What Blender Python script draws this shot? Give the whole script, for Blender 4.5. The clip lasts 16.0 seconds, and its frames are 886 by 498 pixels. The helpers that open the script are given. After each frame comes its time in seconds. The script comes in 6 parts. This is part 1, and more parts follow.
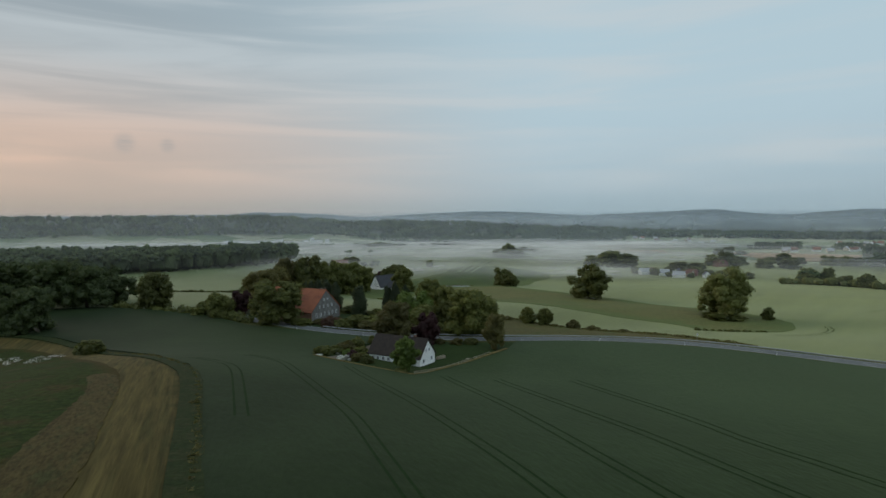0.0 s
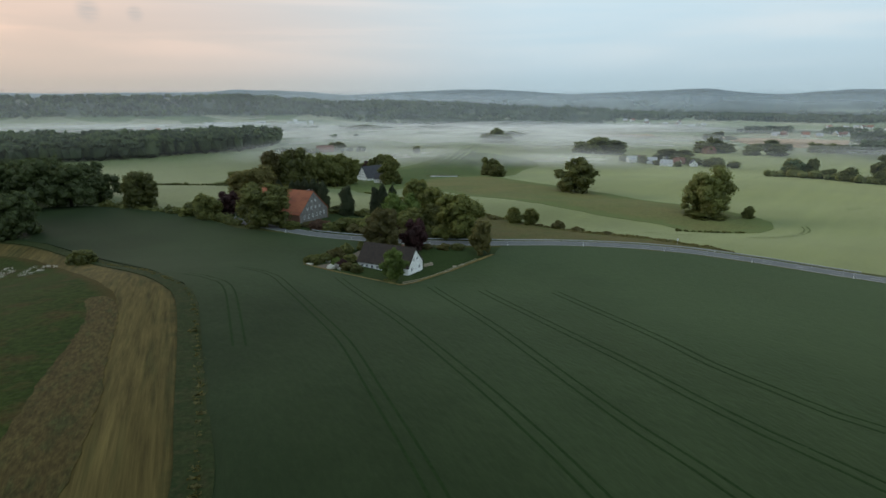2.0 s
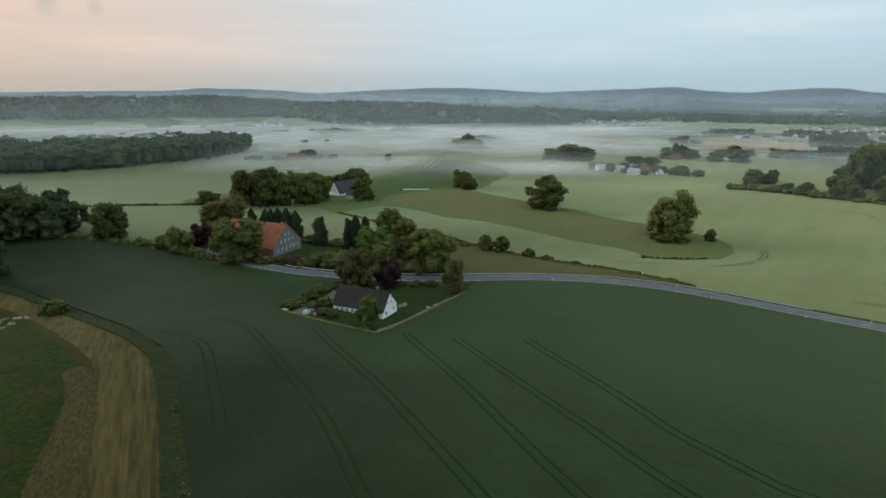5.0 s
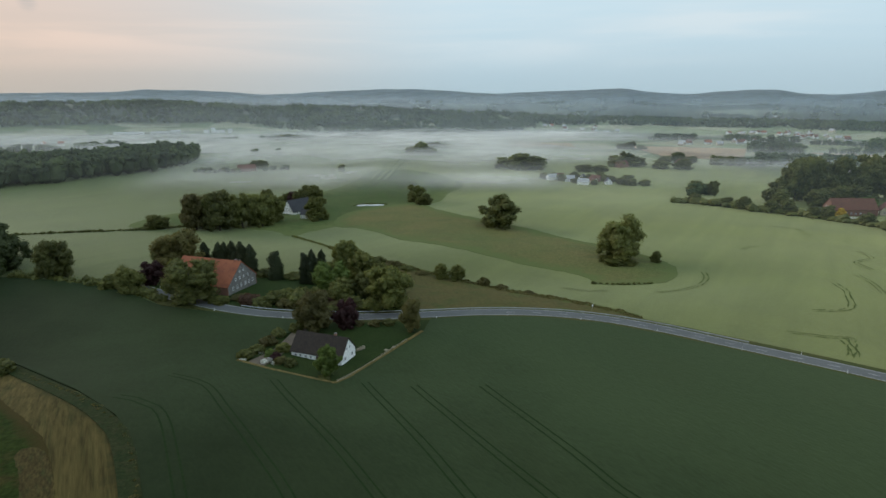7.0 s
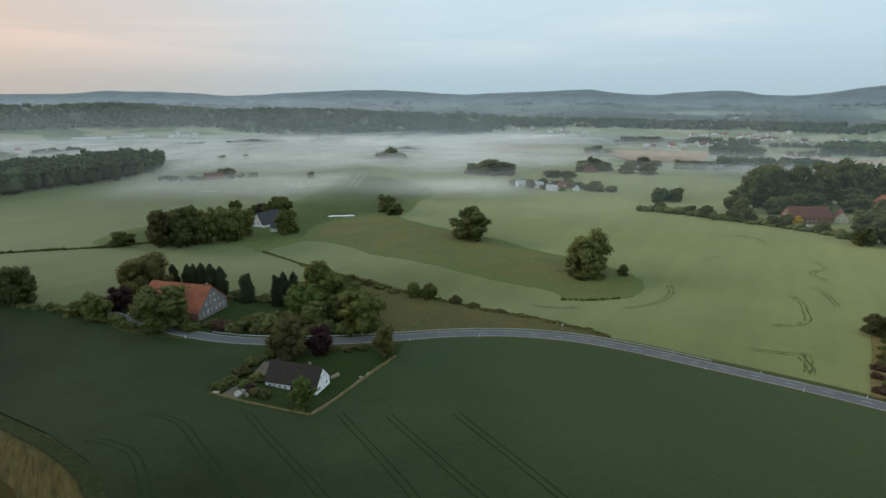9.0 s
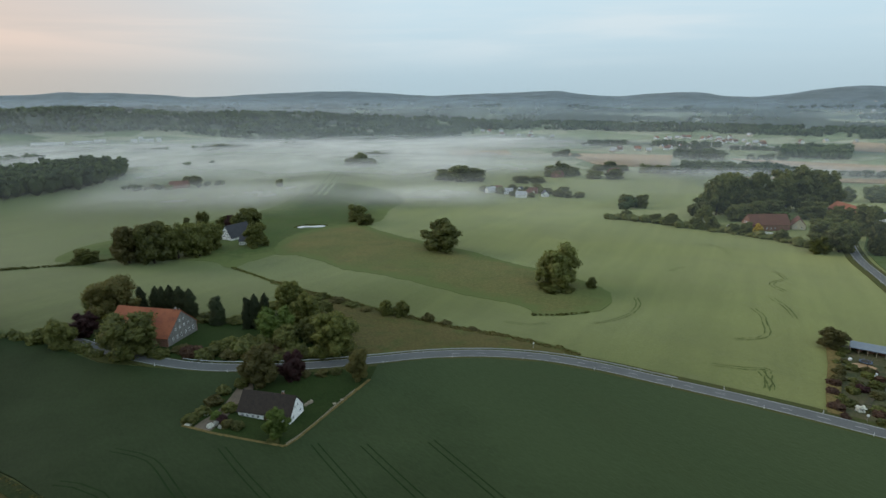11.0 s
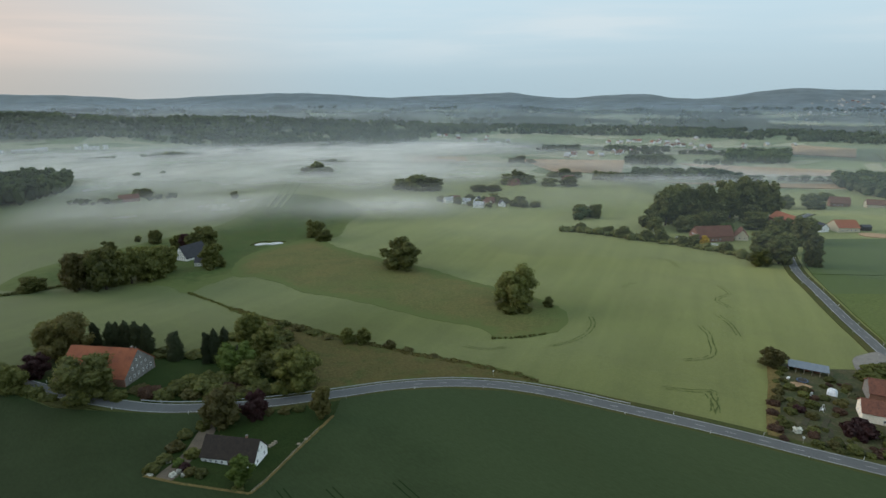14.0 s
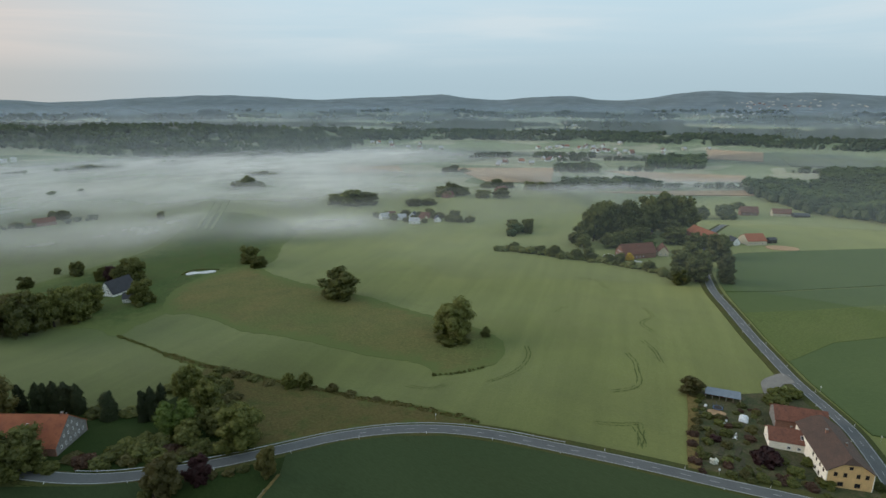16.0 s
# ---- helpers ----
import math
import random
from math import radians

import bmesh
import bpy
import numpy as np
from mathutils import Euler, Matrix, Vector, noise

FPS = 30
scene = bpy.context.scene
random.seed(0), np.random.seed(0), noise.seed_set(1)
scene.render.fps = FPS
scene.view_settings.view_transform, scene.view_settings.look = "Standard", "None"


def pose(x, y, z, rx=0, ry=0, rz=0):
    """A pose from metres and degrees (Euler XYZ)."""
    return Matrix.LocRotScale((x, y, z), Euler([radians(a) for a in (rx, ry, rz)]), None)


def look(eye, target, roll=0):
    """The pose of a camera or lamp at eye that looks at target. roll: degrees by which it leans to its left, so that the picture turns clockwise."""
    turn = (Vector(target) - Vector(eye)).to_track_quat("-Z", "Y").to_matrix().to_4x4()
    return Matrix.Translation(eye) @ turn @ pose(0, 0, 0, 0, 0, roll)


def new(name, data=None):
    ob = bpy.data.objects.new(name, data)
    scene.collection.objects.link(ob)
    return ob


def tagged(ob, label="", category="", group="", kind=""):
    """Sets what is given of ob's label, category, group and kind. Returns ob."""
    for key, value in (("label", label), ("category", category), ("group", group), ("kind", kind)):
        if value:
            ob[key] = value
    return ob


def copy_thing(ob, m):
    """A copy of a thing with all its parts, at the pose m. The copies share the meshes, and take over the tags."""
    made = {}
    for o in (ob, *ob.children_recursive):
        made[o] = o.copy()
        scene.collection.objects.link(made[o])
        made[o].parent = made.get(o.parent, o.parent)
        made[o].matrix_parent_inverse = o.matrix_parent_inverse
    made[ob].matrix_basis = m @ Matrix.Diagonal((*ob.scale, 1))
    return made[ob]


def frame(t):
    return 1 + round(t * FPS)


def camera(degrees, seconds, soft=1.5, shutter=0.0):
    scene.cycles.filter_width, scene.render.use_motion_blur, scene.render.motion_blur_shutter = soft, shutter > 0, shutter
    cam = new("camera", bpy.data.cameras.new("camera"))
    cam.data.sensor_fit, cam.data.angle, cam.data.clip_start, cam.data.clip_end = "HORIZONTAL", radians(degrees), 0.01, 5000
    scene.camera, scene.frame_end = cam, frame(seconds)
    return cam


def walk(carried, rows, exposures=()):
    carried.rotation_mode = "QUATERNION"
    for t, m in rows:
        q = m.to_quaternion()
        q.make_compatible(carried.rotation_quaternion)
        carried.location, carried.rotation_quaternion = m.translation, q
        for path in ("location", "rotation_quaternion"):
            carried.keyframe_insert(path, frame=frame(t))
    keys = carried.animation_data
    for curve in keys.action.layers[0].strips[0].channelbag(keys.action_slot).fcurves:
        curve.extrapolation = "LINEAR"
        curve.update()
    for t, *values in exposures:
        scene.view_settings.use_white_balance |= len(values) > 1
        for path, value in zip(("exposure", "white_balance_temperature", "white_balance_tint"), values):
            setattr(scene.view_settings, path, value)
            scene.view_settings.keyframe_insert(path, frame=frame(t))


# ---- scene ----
cam = camera(74.1, 16.0)
# seconds, eye, pitch, roll, yaw: a straight climb with a slow turn to the right
ROWS = [
    (0.0, 0.00, 0.00, 42.00, -3.10, -0.26, -0.00),
    (0.5, -0.06, 0.11, 43.97, -6.93, -0.19, -0.20),
    (1.0, 0.01, 0.07, 46.32, -12.15, -0.09, -0.51),
    (1.5, 0.12, 0.08, 48.46, -14.10, -0.02, -0.84),
    (2.0, -0.00, 0.13, 50.67, -14.77, -0.01, -1.23),
    (2.5, -0.05, -0.09, 52.83, -15.01, 0.03, -1.58),
    (3.0, -0.02, -0.21, 55.11, -15.04, 0.04, -1.86),
    (3.5, -0.25, -0.15, 57.17, -15.11, 0.04, -2.28),
    (4.0, -0.08, -0.39, 59.47, -15.10, 0.03, -2.62),
    (6.5, -0.11, -0.25, 70.24, -15.17, -0.01, -5.66),
    (6.6, -0.11, -0.24, 70.70, -15.17, -0.01, -5.80),
    (6.9, -0.24, -0.20, 78.52, -15.20, 0.00, -8.33),
    (7.0, -0.27, -0.19, 78.99, -15.20, 0.00, -8.48),
    (7.5, -0.37, -0.11, 81.06, -15.20, -0.01, -9.20),
    (8.0, -0.37, -0.23, 83.35, -15.21, -0.00, -9.93),
    (8.5, -0.54, -0.34, 85.55, -15.23, -0.01, -10.66),
    (9.0, -0.72, -0.18, 87.80, -15.23, -0.01, -11.43),
    (11.5, -1.00, 0.20, 98.20, -15.23, 0.01, -15.10),
    (12.0, -1.10, 0.10, 100.47, -15.23, 0.03, -15.81),
    (12.5, -1.18, -0.13, 102.58, -15.22, 0.04, -16.48),
    (13.0, -1.21, -0.18, 104.73, -15.22, 0.03, -17.18),
    (13.5, -1.40, -0.26, 106.73, -15.22, 0.03, -17.86),
    (14.0, -1.53, -0.35, 108.98, -15.24, 0.03, -18.55),
    (14.5, -1.72, -0.43, 111.05, -15.25, 0.04, -19.21),
    (15.0, -2.46, -0.72, 125.34, -15.33, 0.05, -23.67),
    (15.5, -2.51, -0.91, 127.49, -15.33, 0.04, -24.32),
    (16.0, -2.86, -0.77, 129.50, -15.33, 0.07, -25.03),
]
walk(cam, [(t, pose(x, y, z) @ pose(0, 0, 0, 0, 0, yaw) @ pose(0, 0, 0, 90 + pitch) @ pose(0, 0, 0, 0, 0, roll)) for t, x, y, z, pitch, roll, yaw in ROWS], [(0.0, -.34), (.5, -.38), (1.0, -.17), (1.5, .08), (12.0, .08), (16.0, 0.0)])

# ---------------------------------------------------------------- sky and sun
def build_sky():
    world = bpy.data.worlds.new("dawn_sky")
    scene.world = world
    world.use_nodes = True
    nt = world.node_tree
    nt.nodes.clear()
    N, L = nt.nodes.new, nt.links.new
    out, bg = N("ShaderNodeOutputWorld"), N("ShaderNodeBackground")
    sky = N("ShaderNodeTexSky")
    sky.sky_type, sky.sun_disc = "NISHITA", False
    sky.sun_elevation, sky.sun_rotation = radians(3.0), radians(-58.0)
    sky.air_density, sky.dust_density, sky.ozone_density = 1.0, 1.5, 2.0
    tc, sep = N("ShaderNodeTexCoord"), N("ShaderNodeSeparateXYZ")
    L(tc.outputs["Generated"], sep.inputs[0])

    def ramp(fac, stops):
        r = N("ShaderNodeValToRGB")
        r.color_ramp.interpolation = "B_SPLINE"
        el = r.color_ramp.elements
        while len(el) < len(stops):
            el.new(0.5)
        for e, (p, c) in zip(el, stops):
            e.position, e.color = p, (*c, 1)
        L(fac, r.inputs[0])
        return r.outputs[0]

    def mixc(kind, fac, a, b):
        m = N("ShaderNodeMix")
        m.data_type, m.blend_type = "RGBA", kind
        for sock, v in ((m.inputs[0], fac), (m.inputs[6], a), (m.inputs[7], b)):
            if isinstance(v, (int, float, tuple)):
                sock.default_value = v if not isinstance(v, tuple) else (*v, 1)
            else:
                L(v, sock)
        return m.outputs[2]

    def math1(op, a, b=None):
        m = N("ShaderNodeMath")
        m.operation = op
        m.use_clamp = op == "MULTIPLY_ADD"
        for sock, v in zip(m.inputs, (a, b)):
            if v is None:
                continue
            if isinstance(v, (int, float)):
                sock.default_value = v
            else:
                L(v, sock)
        return m.outputs[0]

    cool = ramp(sep.outputs[2], [(0.0, (.43, .57, .645)), (.07, (.525, .69, .785)), (.16, (.595, .775, .875)), (.36, (.585, .775, .875)), (1.0, (.58, .72, .82))])
    warm = ramp(sep.outputs[2], [(0.0, (.53, .47, .41)), (.05, (.64, .54, .47)), (.11, (.77, .59, .49)), (.17, (.58, .55, .53)), (.27, (.40, .48, .53)), (.45, (.33, .43, .51)), (1.0, (.46, .58, .68))])
    # the dawn glow sits low, to the west-north-west of the walk
    dot = N("ShaderNodeVectorMath")
    dot.operation = "DOT_PRODUCT"
    dot.inputs[1].default_value = (-0.82, 0.57, 0.0)
    L(tc.outputs["Generated"], dot.inputs[0])
    side = N("ShaderNodeMapRange")
    side.interpolation_type = "SMOOTHSTEP"
    side.inputs["From Min"].default_value, side.inputs["From Max"].default_value = 0.36, 1.0
    L(dot.outputs["Value"], side.inputs["Value"])
    base = mixc("MIX", side.outputs[0], cool, warm)
    # long thin cloud streaks, slanting up to the right
    mp = N("ShaderNodeMapping")
    mp.inputs["Rotation"].default_value = (0, radians(11), 0)
    mp.inputs["Scale"].default_value = (1.0, 1.0, 12.0)
    L(tc.outputs["Generated"], mp.inputs["Vector"])
    cl = N("ShaderNodeTexNoise")
    cl.inputs["Scale"].default_value, cl.inputs["Detail"].default_value, cl.inputs["Roughness"].default_value = 1.7, 6.0, 0.52
    cl.inputs["Distortion"].default_value = 0.5
    L(mp.outputs[0], cl.inputs["Vector"])
    streak = ramp(cl.outputs["Fac"], [(.40, (0, 0, 0)), (.52, (.30, .30, .30)), (.64, (1, 1, 1))])
    low = N("ShaderNodeMapRange")
    low.inputs["From Min"].default_value, low.inputs["From Max"].default_value = 0.24, 0.12
    L(sep.outputs[2], low.inputs["Value"])
    lit = mixc("MIX", math1("MULTIPLY", side.outputs[0], low.outputs[0]), (.72, .80, .84), (.96, .70, .56))
    high = N("ShaderNodeMapRange")
    high.inputs["From Min"].default_value, high.inputs["From Max"].default_value = 0.02, 0.08
    L(sep.outputs[2], high.inputs["Value"])
    fac = math1("MULTIPLY", math1("MULTIPLY", streak, 0.70), high.outputs[0])
    clouds = mixc("MIX", fac, base, lit)
    # two small dark cloudlets low in the glow
    puffs = None
    ragged = N("ShaderNodeTexNoise")
    ragged.inputs["Scale"].default_value, ragged.inputs["Detail"].default_value = 45.0, 4.0
    L(mp.outputs[0], ragged.inputs["Vector"])
    for way, wide in (((-.4704, .8751, .1120), .014), ((-.4186, .9014, .1109), .010)):
        off = N("ShaderNodeVectorMath")
        off.operation = "DISTANCE"
        off.inputs[1].default_value = way
        L(tc.outputs["Generated"], off.inputs[0])
        blob = N("ShaderNodeMapRange")
        blob.interpolation_type = "SMOOTHSTEP"
        blob.inputs["From Min"].default_value, blob.inputs["From Max"].default_value = wide * 1.5, wide * .2
        L(off.outputs["Value"], blob.inputs["Value"])
        one = math1("MULTIPLY", blob.outputs[0], ragged.outputs["Fac"])
        puffs = one if puffs is None else math1("ADD", puffs, one)
    clouds = mixc("MIX", math1("MULTIPLY", puffs, 1.1), clouds, (.50, .48, .47))
    nish = mixc("MULTIPLY", 1.0, sky.outputs[0], (.10, .10, .10))
    final = mixc("MIX", 0.94, nish, clouds)
    L(final, bg.inputs[0])
    bg.inputs[1].default_value = 1.0
    L(bg.outputs[0], out.inputs[0])


build_sky()
sun = new("dawn_sun", bpy.data.lights.new("dawn_sun", "SUN"))
sun.data.energy, sun.data.angle, sun.data.color = 1.5, radians(35), (1.0, .86, .74)
sun.matrix_world = look((0, 0, 200), (80, -56, 200 - 29))

# ---------------------------------------------------------------- materials
def material(name, build):
    m = bpy.data.materials.new(name)
    m.use_nodes = True
    nt = m.node_tree
    nt.nodes.clear()
    out = nt.nodes.new("ShaderNodeOutputMaterial")
    build(nt, out)
    return m


def node(nt, kind, **inputs):
    n = nt.nodes.new(kind)
    for k, v in inputs.items():
        n.inputs[k.replace("_", " ")].default_value = v
    return n


def noise_tex(nt, scale, detail=4.0, rough=0.55, stretch=(1, 1, 1), turn=0.0, coords="Object"):
    tc = nt.nodes.new("ShaderNodeTexCoord")
    mp = nt.nodes.new("ShaderNodeMapping")
    mp.vector_type = "TEXTURE"
    mp.inputs["Scale"].default_value = [1 / v for v in stretch]
    mp.inputs["Rotation"].default_value = (0, 0, turn)
    nt.links.new(tc.outputs[coords], mp.inputs[0])
    n = node(nt, "ShaderNodeTexNoise", Scale=scale, Detail=detail, Roughness=rough)
    nt.links.new(mp.outputs[0], n.inputs["Vector"])
    return n.outputs["Fac"]


def blend(nt, kind, fac, a, b):
    m = nt.nodes.new("ShaderNodeMix")
    m.data_type, m.blend_type = "RGBA", kind
    for sock, v in ((m.inputs[0], fac), (m.inputs[6], a), (m.inputs[7], b)):
        if isinstance(v, (int, float)):
            sock.default_value = v
        elif isinstance(v, tuple):
            sock.default_value = (*v, 1)
        else:
            nt.links.new(v, sock)
    return m.outputs[2]


def span(nt, v, lo, hi, a=0.0, b=1.0):
    r = node(nt, "ShaderNodeMapRange")
    for k, x in zip(("From Min", "From Max", "To Min", "To Max"), (lo, hi, a, b)):
        r.inputs[k].default_value = x
    nt.links.new(v, r.inputs["Value"])
    return r.outputs[0]


def surface(name, a, b, coarse=0.05, fine=1.5, rough=0.8, bump=0.4, third=None, depth=1.0, stretch=(1, 1, 1), turn=0.0, spec=0.3, sheen=0.0, metal=0.0, per_object=0.0, bump_size=None, edge=None, drift=None):
    """Two colours mixed by a coarse noise, with a fine grain and relief on top; per_object varies the lightness from object to object."""

    def build(nt, out):
        bs = node(nt, "ShaderNodeBsdfPrincipled", Roughness=rough, Metallic=metal)
        bs.inputs["Specular IOR Level"].default_value = spec
        bs.inputs["Diffuse Roughness"].default_value = 1.0 if rough > .7 else .3
        bs.inputs["Sheen Weight"].default_value = sheen
        bs.inputs["Sheen Roughness"].default_value = 0.45
        bs.inputs["Sheen Tint"].default_value = (.80, 1.0, .72, 1)
        big = span(nt, noise_tex(nt, coarse, 5, 0.6, stretch, turn), .32, .68)
        col = blend(nt, "MIX", big, a, b)
        if third:
            col = blend(nt, "MIX", span(nt, noise_tex(nt, coarse * 3.3, 4, 0.6, stretch, turn), .5, .72), col, third)
        grain = noise_tex(nt, fine, 4, 0.65, stretch, turn)
        col = blend(nt, "MULTIPLY", 1.0, col, blend(nt, "MIX", span(nt, grain, .3, .7), (1 - .28 * depth,) * 3, (1 + .25 * depth,) * 3))
        if per_object:
            info = nt.nodes.new("ShaderNodeObjectInfo")
            v = span(nt, info.outputs["Random"], 0, 1, 1 - per_object, 1 + per_object)
            cc = nt.nodes.new("ShaderNodeCombineColor")
            for i in range(3):
                nt.links.new(v, cc.inputs[i])
            col = blend(nt, "MULTIPLY", 1.0, col, cc.outputs[0])
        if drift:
            # painted light: the colour brightens from one end of the field to the other
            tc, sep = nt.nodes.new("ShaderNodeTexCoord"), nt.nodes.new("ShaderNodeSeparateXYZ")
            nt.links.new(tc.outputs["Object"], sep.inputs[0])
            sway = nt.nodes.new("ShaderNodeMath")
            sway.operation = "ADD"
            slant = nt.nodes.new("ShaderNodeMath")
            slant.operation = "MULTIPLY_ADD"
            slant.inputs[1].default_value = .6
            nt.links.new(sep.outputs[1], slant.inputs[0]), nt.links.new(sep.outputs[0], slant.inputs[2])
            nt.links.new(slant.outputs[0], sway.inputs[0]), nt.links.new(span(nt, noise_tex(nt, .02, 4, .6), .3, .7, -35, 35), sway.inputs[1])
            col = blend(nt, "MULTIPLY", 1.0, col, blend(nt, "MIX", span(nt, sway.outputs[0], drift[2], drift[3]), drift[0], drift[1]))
        if edge:
            at = nt.nodes.new("ShaderNodeAttribute")
            at.attribute_name = "inner"
            sum1 = nt.nodes.new("ShaderNodeMath")
            sum1.operation = "ADD"
            nt.links.new(at.outputs["Fac"], sum1.inputs[0])
            nt.links.new(span(nt, noise_tex(nt, .16, 4, .65), .3, .7, -.35, .35), sum1.inputs[1])
            col = blend(nt, "MIX", span(nt, sum1.outputs[0], .15, .8), edge, col)
        nt.links.new(col, bs.inputs["Base Color"])
        if bump:
            bp = node(nt, "ShaderNodeBump", Strength=bump, Distance=bump_size or 0.3 / fine)
            nt.links.new(grain, bp.inputs["Height"])
            nt.links.new(bp.outputs[0], bs.inputs["Normal"])
        nt.links.new(bs.outputs[0], out.inputs[0])

    return material(name, build)


def foliage(name, a, b, var=0.25, patch=0.0):
    def build(nt, out):
        d, t, g = node(nt, "ShaderNodeBsdfDiffuse"), node(nt, "ShaderNodeBsdfTranslucent"), node(nt, "ShaderNodeBsdfGlossy", Roughness=0.55)
        geo, info = nt.nodes.new("ShaderNodeNewGeometry"), nt.nodes.new("ShaderNodeObjectInfo")
        col = blend(nt, "MIX", geo.outputs["Random Per Island"], a, b)
        v = span(nt, info.outputs["Random"], 0, 1, 1 - var, 1 + var)
        cc = nt.nodes.new("ShaderNodeCombineColor")
        for i in range(3):
            nt.links.new(v, cc.inputs[i])
        col = blend(nt, "MULTIPLY", 1.0, col, cc.outputs[0])
        if patch:
            stand = span(nt, noise_tex(nt, patch, 3, .6), .35, .65)
            col = blend(nt, "MULTIPLY", 1.0, col, blend(nt, "MIX", stand, (.68, .70, .80), (1.5, 1.45, 1.15)))
        for s in (d, t):
            nt.links.new(col, s.inputs["Color"])
        m1, m2 = node(nt, "ShaderNodeMixShader", Fac=0.42), node(nt, "ShaderNodeMixShader", Fac=0.03)
        nt.links.new(d.outputs[0], m1.inputs[1]), nt.links.new(t.outputs[0], m1.inputs[2])
        nt.links.new(m1.outputs[0], m2.inputs[1]), nt.links.new(g.outputs[0], m2.inputs[2])
        nt.links.new(m2.outputs[0], out.inputs[0])

    return material(name, build)


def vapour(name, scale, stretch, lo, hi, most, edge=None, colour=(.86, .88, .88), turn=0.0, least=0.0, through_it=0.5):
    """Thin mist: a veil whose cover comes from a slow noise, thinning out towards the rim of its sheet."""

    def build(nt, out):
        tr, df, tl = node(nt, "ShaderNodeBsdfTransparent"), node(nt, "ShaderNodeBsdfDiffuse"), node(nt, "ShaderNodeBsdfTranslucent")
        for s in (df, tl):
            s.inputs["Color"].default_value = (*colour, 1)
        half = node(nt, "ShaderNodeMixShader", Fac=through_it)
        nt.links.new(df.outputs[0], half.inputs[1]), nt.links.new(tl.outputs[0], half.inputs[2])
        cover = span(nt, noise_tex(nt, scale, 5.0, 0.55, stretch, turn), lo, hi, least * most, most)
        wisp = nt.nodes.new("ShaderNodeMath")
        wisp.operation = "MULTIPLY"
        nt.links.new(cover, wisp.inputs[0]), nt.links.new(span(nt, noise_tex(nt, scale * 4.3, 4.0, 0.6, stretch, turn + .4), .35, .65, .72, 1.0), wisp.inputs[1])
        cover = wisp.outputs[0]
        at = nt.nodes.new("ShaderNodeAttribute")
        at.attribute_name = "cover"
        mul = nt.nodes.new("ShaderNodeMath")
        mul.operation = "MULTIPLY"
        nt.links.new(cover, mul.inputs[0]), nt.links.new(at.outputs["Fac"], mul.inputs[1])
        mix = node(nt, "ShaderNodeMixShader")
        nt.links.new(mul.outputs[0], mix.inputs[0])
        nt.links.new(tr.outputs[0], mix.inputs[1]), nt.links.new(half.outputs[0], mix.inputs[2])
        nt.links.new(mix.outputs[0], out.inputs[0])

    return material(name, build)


from mathutils.geometry import delaunay_2d_cdt

